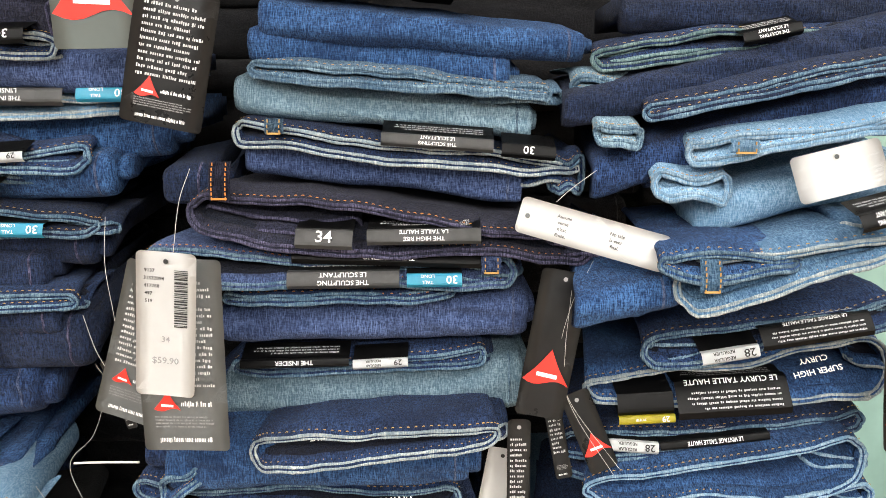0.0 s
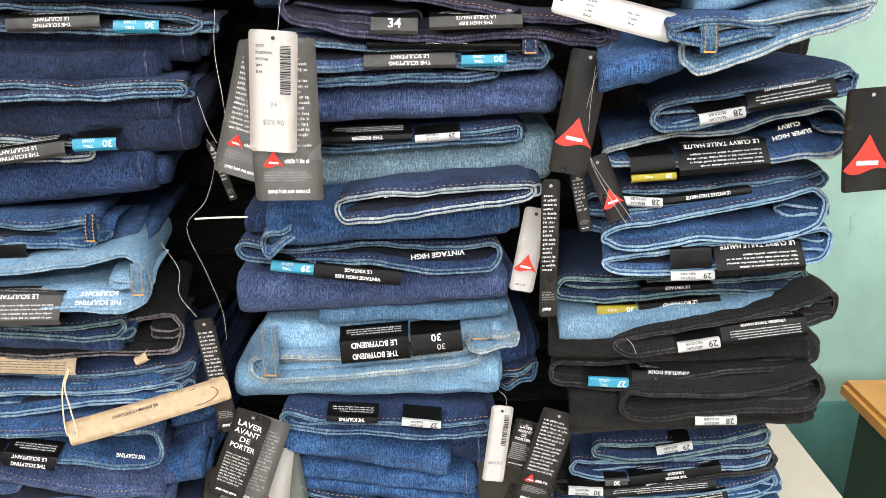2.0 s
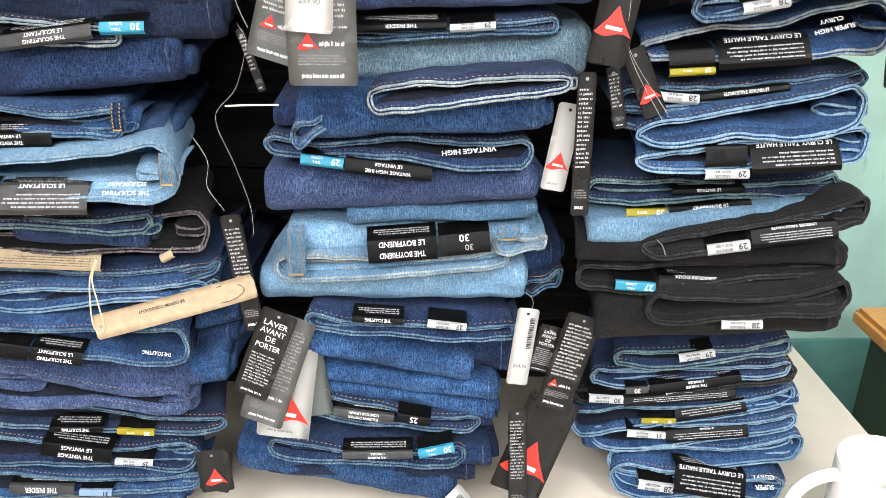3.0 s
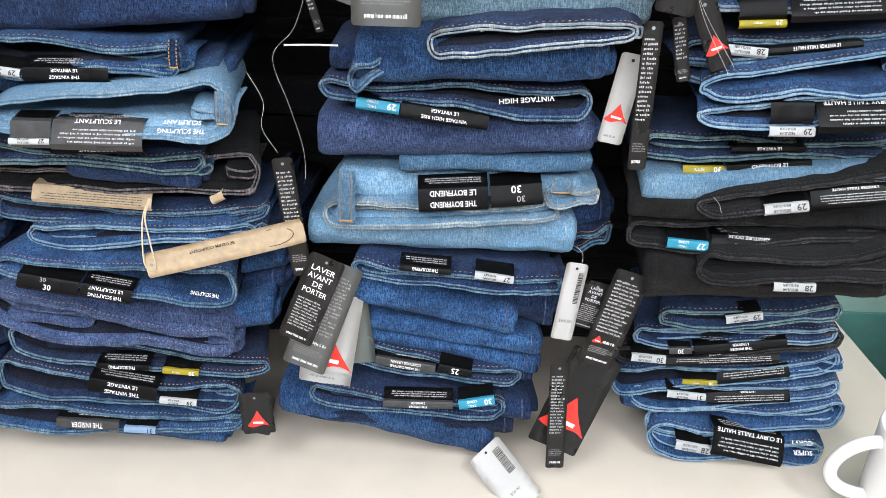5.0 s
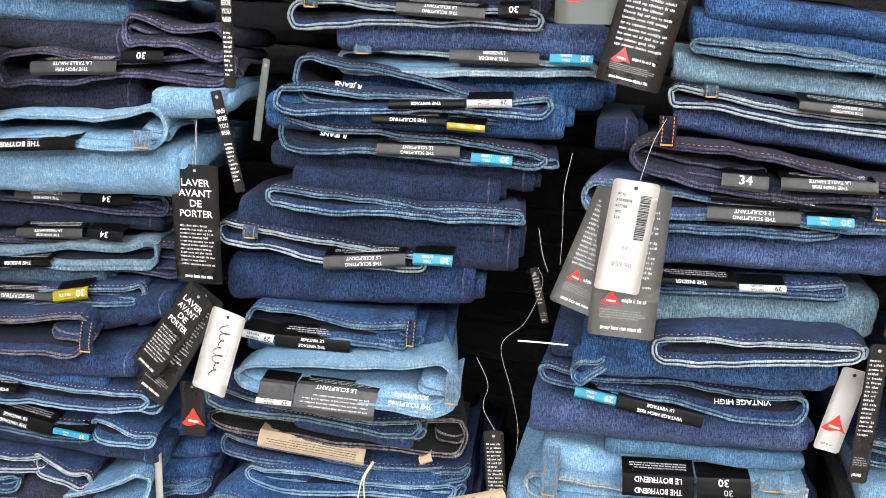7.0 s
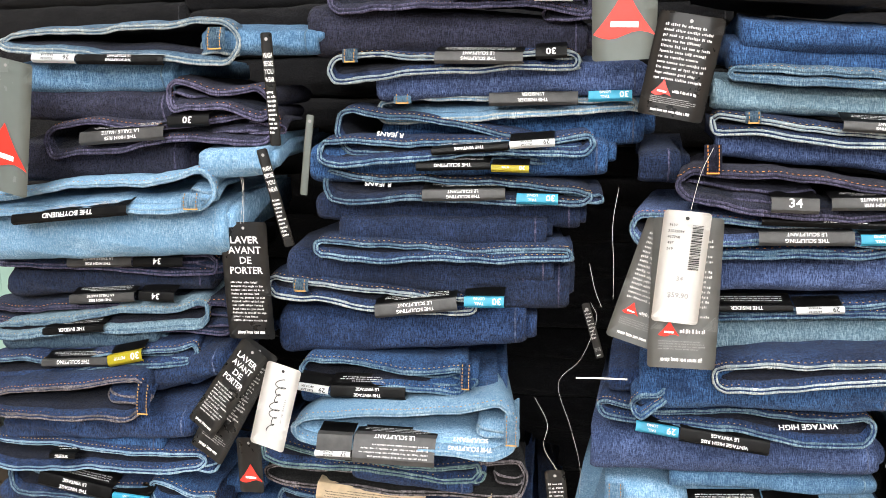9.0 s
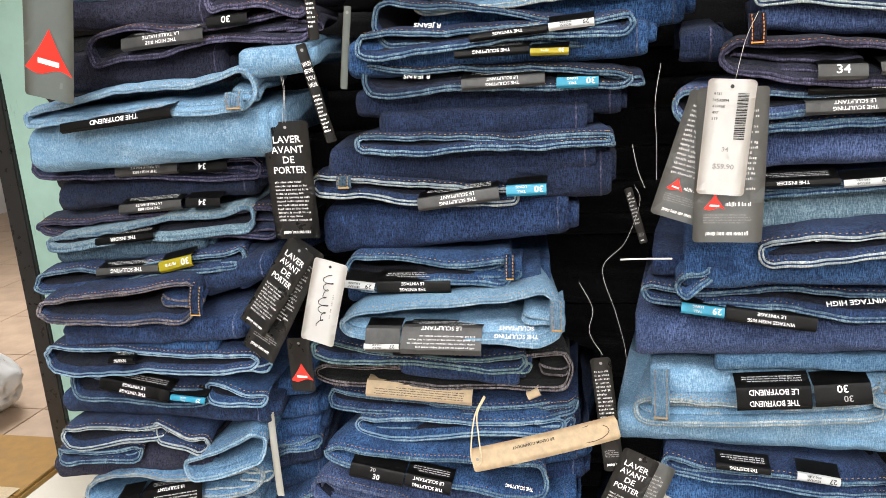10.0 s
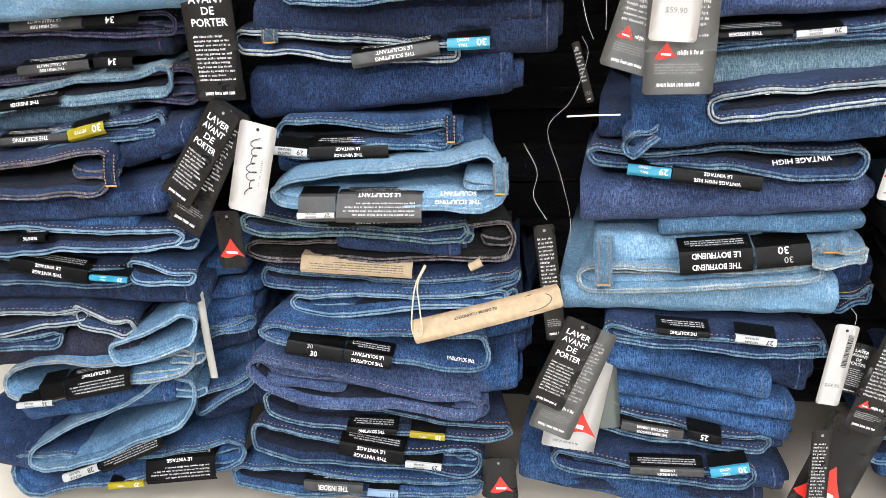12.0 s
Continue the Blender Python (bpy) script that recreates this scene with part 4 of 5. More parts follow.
strip(j, 0.1488, 0.8463, 0.1955, 0.8421, 0.5780, 0.0096, "white", "31")
strip(j, 0.1981, 0.8387, 0.2970, 0.8459, 0.5790, 0.0165, "dark", "bars|LE VINTAGE")
j = jeans("folded mid-blue denim jeans with waistband out", "end pile of jeans")
band(j, 0.1340, 0.7961, 0.3721, 0.8148, 0.5850, 0.0424, "mid", "lightrim", "gold")
fold(j, 0.1027, 0.8231, 0.1870, 0.7980, 0.5850, 0.0237, 0.0283, "mid")
j = jeans("folded mid-blue denim jeans with waistband out, white size strip", "end pile of jeans")
band(j, 0.1354, 0.7838, 0.3523, 0.7636, 0.5720, 0.0464, "mid", "lightrim", "gold")
strip(j, 0.1643, 0.7836, 0.2083, 0.7754, 0.5610, 0.0125, "white", "28")
strip(j, 0.2080, 0.7937, 0.2975, 0.7755, 0.5600, 0.0374, "dark", "bars|LE CURVY TAILLE HAUTE")
strip(j, 0.3045, 0.7756, 0.3419, 0.7756, 0.5610, 0.0280, "print", "SUPER|CURVY")

# ---- the second pile of folded jeans, from the top down
j = jeans("folded purple-tinged indigo denim jeans with waistband out, black size strip", "second pile of jeans")
band(j, -0.5031, 1.6178, -0.2570, 1.6038, 0.5310, 0.0266, "purple", "purplerim", "orange")
strip(j, -0.3864, 1.6175, -0.3146, 1.6143, 0.5200, 0.0102, "dark", "THE HIGH RISE|LA TAILLE HAUTE")
strip(j, -0.3068, 1.6101, -0.2733, 1.6085, 0.5200, 0.0090, "white", "30")
fold(j, -0.5262, 1.5880, -0.2600, 1.5729, 0.5320, 0.0497, 0.0306, "purple")
j = jeans("folded dark blue denim jeans with waistband out, sheen-grey size strip", "second pile of jeans")
band(j, -0.5070, 1.5502, -0.2681, 1.5541, 0.5340, 0.0251, "navy", "cream", "gold", gape="L")
belt_loop(j, -0.4802, 1.5624, 0.5240, 0.0149, 0.0128, "steel")
strip(j, -0.3987, 1.5601, -0.3172, 1.5571, 0.5220, 0.0120, "grey", "THE SCULPTING|LE SCULPTANT")
strip(j, -0.3060, 1.5604, -0.2781, 1.5615, 0.5220, 0.0112, "dark", "30")
fold(j, -0.4610, 1.5371, -0.2060, 1.5357, 0.5340, 0.0347, 0.0297, "royal")
j = jeans("folded light-blue faded denim jeans with waistband out, sheen-grey size strip", "second pile of jeans")
band(j, -0.4645, 1.5096, -0.2149, 1.5123, 0.5560, 0.0269, "light", "cream", "gold", gape="L")
belt_loop(j, -0.4357, 1.5217, 0.5460, 0.0176, 0.0099, "light")
strip(j, -0.3511, 1.5209, -0.2676, 1.5207, 0.5440, 0.0134, "grey", "THE INSIDER|L'INSIDER")
strip(j, -0.2582, 1.5217, -0.2189, 1.5220, 0.5440, 0.0105, "cyan", "30")
fold(j, -0.4644, 1.4827, -0.2047, 1.4906, 0.5570, 0.0340, 0.0341, "mid")
j = jeans("folded dark blue denim jeans with waistband out", "second pile of jeans")
band(j, -0.5057, 1.4931, -0.2832, 1.4660, 0.5456, 0.0484, "navy", "steelrim", "gold", gape="L")
strip(j, -0.4717, 1.4889, -0.4260, 1.4843, 0.5346, 0.0144, "print", "R JEANS")
j = jeans("folded dark blue denim jeans with waistband out, black size strip", "second pile of jeans")
band(j, -0.5215, 1.4690, -0.2531, 1.4761, 0.5330, 0.0224, "navy", "steelrim", "gold")
strip(j, -0.4038, 1.4729, -0.3309, 1.4773, 0.5220, 0.0069, "dark", "THE VINTAGE")
strip(j, -0.3295, 1.4784, -0.2881, 1.4808, 0.5210, 0.0074, "white", "29")
fold(j, -0.5336, 1.4581, -0.2392, 1.4627, 0.5330, 0.0394, 0.0315, "mid")
strip(j, -0.4190, 1.4585, -0.3479, 1.4597, 0.5220, 0.0076, "dark", "THE SCULPTING")
strip(j, -0.3468, 1.4571, -0.3114, 1.4562, 0.5220, 0.0069, "yellow", "30")
j = jeans("folded deep indigo denim jeans with waistband out, sheen-grey size strip", "second pile of jeans")
band(j, -0.5192, 1.4386, -0.2545, 1.4254, 0.5400, 0.0318, "dknavy", "steelrim", "gold", gape="L")
strip(j, -0.4899, 1.4402, -0.4323, 1.4368, 0.5280, 0.0144, "print", "R JEANS")
strip(j, -0.4151, 1.4301, -0.3346, 1.4318, 0.5290, 0.0121, "grey", "THE SCULPTING|LE SCULPTANT")
strip(j, -0.3236, 1.4277, -0.2847, 1.4271, 0.5290, 0.0108, "cyan", "30")
fold(j, -0.5319, 1.4127, -0.2640, 1.4069, 0.5410, 0.0287, 0.0326, "dknavy")
j = jeans("folded deep indigo denim jeans showing a rounded fold", "second pile of jeans")
fold(j, -0.5059, 1.3912, -0.2961, 1.3895, 0.5353, 0.0307, 0.0349, "dknavy")
j = jeans("folded dark blue denim jeans with waistband out", "second pile of jeans")
band(j, -0.5297, 1.3721, -0.2726, 1.3695, 0.5310, 0.0194, "navy", "steelrim", "gold", gape="L")
fold(j, -0.5634, 1.3472, -0.2881, 1.3568, 0.5310, 0.0522, 0.0326, "dknavy")
j = jeans("folded deep indigo denim jeans showing a rounded fold", "second pile of jeans")
fold(j, -0.5600, 1.3388, -0.3077, 1.3411, 0.5333, 0.0292, 0.0276, "dknavy")
fold(j, -0.4796, 1.3248, -0.2731, 1.3356, 0.5343, 0.0230, 0.0494, "dknavy")
j = jeans("folded dark blue denim jeans with waistband out, sheen-grey size strip", "second pile of jeans")
band(j, -0.5858, 1.3342, -0.3669, 1.3142, 0.5350, 0.0258, "navy", "cream", "gold", gape="L")
belt_loop(j, -0.5430, 1.3374, 0.5250, 0.0162, 0.0127, "steel")
strip(j, -0.4656, 1.3133, -0.3820, 1.3239, 0.5240, 0.0142, "grey", "THE SCULPTING|LE SCULPTANT")
strip(j, -0.3746, 1.3258, -0.3353, 1.3267, 0.5240, 0.0116, "cyan", "30")
fold(j, -0.5791, 1.2785, -0.3159, 1.2955, 0.5370, 0.0573, 0.0471, "navy")
j = jeans("folded mid-blue denim jeans with waistband out, white size strip", "second pile of jeans")
band(j, -0.5556, 1.2361, -0.3751, 1.2373, 0.5370, 0.0364, "mid", "steelrim", "gold")
belt_loop(j, -0.3748, 1.2449, 0.5280, 0.0109, 0.0261, "mid")
strip(j, -0.5559, 1.2277, -0.5197, 1.2238, 0.5270, 0.0090, "white", "29")
strip(j, -0.5173, 1.2243, -0.4372, 1.2255, 0.5270, 0.0146, "dark", "THE VINTAGE|LE VINTAGE")
fold(j, -0.5591, 1.2113, -0.3464, 1.2158, 0.5380, 0.0300, 0.0256, "mid")
j = jeans("folded light-blue faded denim jeans with waistband out, sheen-grey size strip", "second pile of jeans")
band(j, -0.5564, 1.1862, -0.3216, 1.1936, 0.5080, 0.0585, "light", "lightrim", "gold", gape="R")
belt_loop(j, -0.3262, 1.2030, 0.4980, 0.0148, 0.0296, "light")
strip(j, -0.4874, 1.1770, -0.4026, 1.1767, 0.4980, 0.0319, "grey", "bars|LE SCULPTANT")
strip(j, -0.5264, 1.1759, -0.4887, 1.1758, 0.4980, 0.0278, "grey", "")
strip(j, -0.5275, 1.1681, -0.4895, 1.1687, 0.4980, 0.0072, "white", "27")
strip(j, -0.3924, 1.1825, -0.3436, 1.1823, 0.4970, 0.0216, "print", "THE SCULPTING|SCULPTANT")
j = jeans("folded dark blue denim jeans with waistband out, black size strip", "second pile of jeans")
band(j, -0.6020, 1.1457, -0.3634, 1.1347, 0.5321, 0.0202, "navy", "tealrim", "gold")
strip(j, -0.5034, 1.1523, -0.4099, 1.1554, 0.5211, 0.0081, "dark", "LE SCULPTANT")
fold(j, -0.5032, 1.1266, -0.3717, 1.1164, 0.5331, 0.0295, 0.0267, "navy")
j = jeans("folded black denim jeans with waistband out, tan paper size strip", "second pile of jeans")
band(j, -0.6138, 1.1042, -0.3166, 1.1191, 0.5570, 0.0401, "black", "brownrim", "black", gape="R")
strip(j, -0.5477, 1.0972, -0.4249, 1.0902, 0.5470, 0.0208, "kraft", "bars|SKINNY LEG")
strip(j, -0.3642, 1.0921, -0.3507, 1.0988, 0.5470, 0.0095, "kraft", "")
j = jeans("folded dark blue denim jeans with waistband out, black size strip", "second pile of jeans")
band(j, -0.6034, 1.0687, -0.3234, 1.0615, 0.5680, 0.0257, "navy", "steelrim", "gold")
strip(j, -0.5113, 1.0567, -0.3970, 1.0563, 0.5580, 0.0094, "dark", "THE SCULPTING JEAN")
j = jeans("folded mid-blue denim jeans with waistband out", "second pile of jeans")
band(j, -0.5665, 1.0446, -0.3253, 1.0554, 0.5534, 0.0242, "mid", "lightrim", "gold")
j = jeans("folded dark blue denim jeans with waistband out", "second pile of jeans")
band(j, -0.3554, 1.0634, -0.3121, 1.0749, 0.5670, 0.0161, "navy", "steelrim", "gold")
band(j, -0.3486, 1.0383, -0.3160, 1.0528, 0.5680, 0.0187, "mid", "lightrim", "gold")
j = jeans("folded dark blue denim jeans showing a rounded fold", "second pile of jeans")
fold(j, -0.3521, 1.0232, -0.3091, 1.0347, 0.5790, 0.0275, 0.0246, "navy")
fold(j, -0.3530, 0.9942, -0.3031, 1.0063, 0.5810, 0.0279, 0.0251, "mid")
j = jeans("folded dark blue denim jeans showing a rounded fold", "second pile of jeans")
fold(j, -0.3538, 0.9667, -0.3064, 0.9794, 0.5820, 0.0283, 0.0254, "navy")
j = jeans("folded mid-blue denim jeans with waistband out, black size strip", "second pile of jeans")
band(j, -0.5984, 1.0209, -0.3438, 0.9988, 0.5250, 0.0473, "mid", "steelrim", "orange", gape="R")
strip(j, -0.5624, 1.0135, -0.5005, 1.0037, 0.5140, 0.0184, "dark", "30", False)
strip(j, -0.4993, 1.0038, -0.4471, 0.9952, 0.5150, 0.0170, "dark", "THE SCULPTING|LE SCULPTANT")
strip(j, -0.3901, 0.9968, -0.3570, 0.9921, 0.5150, 0.0108, "print", "THE SCULPTING")
j = jeans("folded rich navy denim jeans with waistband out", "second pile of jeans")
band(j, -0.6236, 0.9646, -0.3554, 0.9221, 0.5348, 0.0453, "royal", "royalrim", "gold")
fold(j, -0.5986, 0.9692, -0.3547, 0.9433, 0.5348, 0.0321, 0.0375, "royal")
j = jeans("folded mid-blue denim jeans showing a rounded fold", "second pile of jeans")
fold(j, -0.3604, 0.9429, -0.3142, 0.9550, 0.5530, 0.0385, 0.0406, "mid")
j = jeans("folded deep indigo denim jeans with waistband out, black size strip", "second pile of jeans")
band(j, -0.6143, 0.9132, -0.3226, 0.8819, 0.5480, 0.0335, "dknavy", "steelrim", "orange", gape="L")
strip(j, -0.5122, 0.8920, -0.4521, 0.8907, 0.5370, 0.0079, "dark", "THE SCULPTING")
strip(j, -0.4377, 0.8873, -0.3971, 0.8843, 0.5380, 0.0084, "yellow", "30")
fold(j, -0.5760, 0.8993, -0.3488, 0.8767, 0.5480, 0.0335, 0.0262, "dknavy")
j = jeans("folded dark blue denim jeans with waistband out, black size strip", "second pile of jeans")
band(j, -0.6350, 0.8663, -0.3582, 0.8441, 0.5430, 0.0421, "navy", "steelrim", "gold")
strip(j, -0.5219, 0.8715, -0.4458, 0.8589, 0.5310, 0.0198, "dark", "THE VINTAGE|LE VINTAGE")
strip(j, -0.4443, 0.8500, -0.4020, 0.8473, 0.5320, 0.0086, "white", "29")
j = jeans("folded mid-blue denim jeans with waistband out, sheen-grey size strip", "second pile of jeans")
band(j, -0.6691, 0.8077, -0.3570, 0.8082, 0.5450, 0.0351, "mid", "steelrim", "gold")
strip(j, -0.5717, 0.8118, -0.4986, 0.8092, 0.5340, 0.0137, "grey", "THE INSIDER")
strip(j, -0.4933, 0.8052, -0.4563, 0.8039, 0.5340, 0.0095, "paleblue", "31")
fold(j, -0.5810, 0.7946, -0.3844, 0.7772, 0.5460, 0.0227, 0.0271, "mid")

# ---- the outer pile of folded jeans, from the top down
j = jeans("folded washed grey-blue denim jeans with waistband out, white size strip", "outer pile of jeans")
band(j, -0.8564, 1.5852, -0.5935, 1.5776, 0.5220, 0.0386, "steel", "cream", "gold", gape="R")
strip(j, -0.8075, 1.5699, -0.7597, 1.5677, 0.5120, 0.0092, "white", "26")
strip(j, -0.7579, 1.5676, -0.6642, 1.5640, 0.5120, 0.0102, "dark", "THE SCULPTING|LE SCULPTANT")
fold(j, -0.6319, 1.5800, -0.5155, 1.5780, 0.5220, 0.0255, 0.0237, "midlight")
belt_loop(j, -0.6103, 1.5814, 0.5130, 0.0196, 0.0217, "steel")
j = jeans("folded washed mid-blue denim jeans with waistband out", "outer pile of jeans")
fold(j, -0.8598, 1.5492, -0.6689, 1.5466, 0.5240, 0.0355, 0.0317, "midlight")
band(j, -0.6749, 1.5287, -0.5671, 1.5154, 0.5250, 0.0342, "purple", "purplerim", "orange")
j = jeans("folded purple-tinged indigo denim jeans with waistband out, sheen-grey size strip", "outer pile of jeans")
fold(j, -0.8752, 1.5254, -0.6723, 1.5163, 0.5250, 0.0383, 0.0354, "purple")
band(j, -0.8195, 1.4831, -0.5612, 1.4993, 0.5270, 0.0336, "purple", "purplerim", "orange")
strip(j, -0.7669, 1.4887, -0.6736, 1.4942, 0.5160, 0.0145, "grey", "THE HIGH RISE|LA TAILLE HAUTE")
strip(j, -0.6677, 1.5045, -0.6235, 1.5059, 0.5150, 0.0125, "dark", "30")
fold(j, -0.8759, 1.4609, -0.6658, 1.4638, 0.5280, 0.0428, 0.0407, "purple")
j = jeans("folded light-blue faded denim jeans with waistband out, black size strip", "outer pile of jeans")
band(j, -0.8939, 1.4179, -0.6219, 1.4351, 0.5040, 0.0373, "light", "lightrim", "gold", gape="R")
belt_loop(j, -0.6391, 1.4269, 0.4950, 0.0211, 0.0167, "light")
strip(j, -0.8395, 1.4081, -0.7084, 1.4196, 0.4940, 0.0117, "dark", "THE BOYFRIEND")
fold(j, -0.9019, 1.3829, -0.6163, 1.3952, 0.5060, 0.0547, 0.0566, "light")
fold(j, -0.6378, 1.4606, -0.5665, 1.4639, 0.5020, 0.0334, 0.0273, "light")
j = jeans("folded deep indigo denim jeans with waistband out, sheen-grey size strip", "outer pile of jeans")
band(j, -0.9356, 1.3582, -0.6495, 1.3486, 0.5490, 0.0261, "dknavy", "purplerim", "orange")
strip(j, -0.8151, 1.3539, -0.7374, 1.3566, 0.5380, 0.0125, "grey", "THE HIGH RISE|LA TAILLE HAUTE")
strip(j, -0.7348, 1.3560, -0.6771, 1.3576, 0.5370, 0.0123, "dark", "34")
fold(j, -0.9103, 1.3216, -0.6599, 1.3348, 0.5500, 0.0366, 0.0308, "dknavy")
j = jeans("folded deep indigo denim jeans with waistband out, sheen-grey size strip", "outer pile of jeans")
band(j, -0.9522, 1.2830, -0.6370, 1.2890, 0.5570, 0.0336, "dknavy", "purplerim", "orange", gape="R")
strip(j, -0.8223, 1.3096, -0.7426, 1.3151, 0.5440, 0.0115, "grey", "THE HIGH RISE|LA TAILLE HAUTE")
strip(j, -0.7367, 1.3164, -0.6952, 1.3158, 0.5440, 0.0119, "dark", "34")
j = jeans("folded faded grey-teal denim jeans with waistband out, black size strip", "outer pile of jeans")
band(j, -0.9326, 1.2666, -0.6624, 1.2962, 0.5462, 0.0292, "greyteal", "steelrim", "gold", gape="R")
strip(j, -0.8538, 1.2738, -0.7777, 1.2814, 0.5352, 0.0090, "dark", "THE INSIDER")
fold(j, -0.9254, 1.2511, -0.7281, 1.2658, 0.5472, 0.0292, 0.0253, "steel")
j = jeans("folded dark blue denim jeans with waistband out, sheen-grey size strip", "outer pile of jeans")
band(j, -0.9543, 1.2183, -0.6763, 1.2517, 0.5400, 0.0294, "navy", "steelrim", "gold")
strip(j, -0.8550, 1.2393, -0.7738, 1.2444, 0.5290, 0.0103, "grey", "THE SCULPTING")
strip(j, -0.7729, 1.2451, -0.7307, 1.2545, 0.5290, 0.0138, "yellow", "30")
j = jeans("folded dark blue denim jeans with gaping grey-edged waistband", "outer pile of jeans")
band(j, -0.9282, 1.1967, -0.7202, 1.2130, 0.5050, 0.0536, "navy", "brownrim", "orange", gape="R")
belt_loop(j, -0.7147, 1.2153, 0.4960, 0.0168, 0.0323, "navy")
fold(j, -0.7271, 1.2200, -0.6420, 1.2440, 0.5300, 0.0330, 0.0300, "navy")
fold(j, -0.9054, 1.1607, -0.6738, 1.1783, 0.5070, 0.0321, 0.0303, "navy")
j = jeans("folded dark blue denim jeans with waistband out, black size strip", "outer pile of jeans")
band(j, -0.9414, 1.1334, -0.6651, 1.1341, 0.5159, 0.0368, "navy", "lightrim", "gold", gape="L")
strip(j, -0.8399, 1.1402, -0.8078, 1.1417, 0.5039, 0.0076, "dark", "THE SCULPTING")
fold(j, -0.9039, 1.1514, -0.7128, 1.1523, 0.5149, 0.0221, 0.0186, "mid")
j = jeans("folded dark blue denim jeans with waistband out, black size strip", "outer pile of jeans")
band(j, -0.9154, 1.0972, -0.7300, 1.0864, 0.5230, 0.0340, "navy", "steelrim", "gold", gape="L")
strip(j, -0.8628, 1.1090, -0.7742, 1.0949, 0.5110, 0.0172, "dark", "THE VINTAGE|LE VINTAGE")
strip(j, -0.7734, 1.0929, -0.7299, 1.0899, 0.5120, 0.0074, "cyan", "29")
band(j, -0.7351, 1.0987, -0.6621, 1.0858, 0.5230, 0.0245, "mid", "lightrim", "gold")
j = jeans("folded dark blue denim jeans with waistband out", "outer pile of jeans")
fold(j, -0.9402, 1.0670, -0.6667, 1.0673, 0.5227, 0.0320, 0.0368, "navy")
band(j, -0.9470, 1.0251, -0.8000, 1.0367, 0.5247, 0.0314, "navy", "cream", "gold")
band(j, -0.8161, 1.0401, -0.7462, 1.0197, 0.5247, 0.0280, "navy", "cream", "gold")
j = jeans("folded purple-tinged indigo denim jeans with waistband out", "outer pile of jeans")
fold(j, -0.9718, 0.9738, -0.7482, 0.9989, 0.5254, 0.0403, 0.0359, "purple")
band(j, -0.9561, 0.9991, -0.8393, 1.0079, 0.5244, 0.0199, "navy", "steelrim", "gold")
band(j, -0.7811, 0.9906, -0.6721, 1.0263, 0.5244, 0.0466, "midlight", "lightrim", "gold", gape="R")
j = jeans("folded mid-blue denim jeans showing a rounded fold", "outer pile of jeans")
fold(j, -0.6993, 1.0700, -0.6273, 1.0814, 0.5670, 0.0280, 0.0250, "mid")
fold(j, -0.6985, 1.0412, -0.6242, 1.0496, 0.5740, 0.0284, 0.0280, "mid")
j = jeans("folded mid-blue denim jeans with waistband out", "outer pile of jeans")
fold(j, -0.6984, 1.0095, -0.6237, 1.0260, 0.5700, 0.0302, 0.0283, "mid")
band(j, -0.6944, 0.9944, -0.6227, 1.0111, 0.5710, 0.0198, "mid", "steelrim", "gold")
j = jeans("folded dark blue denim jeans showing a rounded fold", "outer pile of jeans")
fold(j, -0.6990, 0.9721, -0.6239, 0.9972, 0.5720, 0.0334, 0.0300, "navy")
fold(j, -0.7069, 0.9321, -0.6233, 0.9665, 0.5790, 0.0340, 0.0330, "mid")
j = jeans("folded mid-blue denim jeans with waistband out", "outer pile of jeans")
band(j, -0.7119, 0.9008, -0.6298, 0.9404, 0.5620, 0.0301, "mid", "steelrim", "orange")
fold(j, -0.7104, 0.8715, -0.6286, 0.9083, 0.5740, 0.0346, 0.0404, "navy")
j = jeans("folded washed mid-blue denim jeans with waistband out, black size strip", "outer pile of jeans")
band(j, -0.9323, 0.9372, -0.6826, 0.9840, 0.5260, 0.0543, "midlight", "cream", "gold")
strip(j, -0.8409, 0.9473, -0.7556, 0.9672, 0.5150, 0.0290, "dark", "bars|LE SCULPTANT")
strip(j, -0.8744, 0.9398, -0.8423, 0.9473, 0.5150, 0.0225, "dark", "")
strip(j, -0.9078, 0.9225, -0.8602, 0.9292, 0.5160, 0.0081, "white", "26")
fold(j, -0.9197, 0.9008, -0.7202, 0.9328, 0.5280, 0.0385, 0.0369, "mid")
j = jeans("folded washed mid-blue denim jeans with gaping waistband, black size strip", "outer pile of jeans")
band(j, -0.9365, 0.8200, -0.6945, 0.9326, 0.5380, 0.0793, "midlight", "lightrim", "gold", gape="R")
strip(j, -0.8306, 0.8316, -0.7398, 0.8755, 0.5280, 0.0238, "dark", "bars|LE CURVY TAILLE HAUTE")
strip(j, -0.8848, 0.8072, -0.8330, 0.8279, 0.5300, 0.0114, "white", "28")
fold(j, -1.0134, 0.8386, -0.9338, 0.8156, 0.5400, 0.0650, 0.0361, "navy")
j = jeans("folded mid-blue denim jeans with waistband out, black size strip", "outer pile of jeans")
band(j, -0.9716, 0.7952, -0.6487, 0.8437, 0.5410, 0.0585, "mid", "steelrim", "gold")
strip(j, -0.7717, 0.8224, -0.6793, 0.8362, 0.5290, 0.0320, "dark", "bars|LE VINTAGE")
strip(j, -0.8261, 0.7979, -0.7769, 0.8053, 0.5310, 0.0092, "yellow", "29")


# ---- hang tags and their strings
PAPER["kraftpale"] = plain("card_pale", (0.6, 0.6, 0.55), 0.6, 0.06, 60, 0.05)


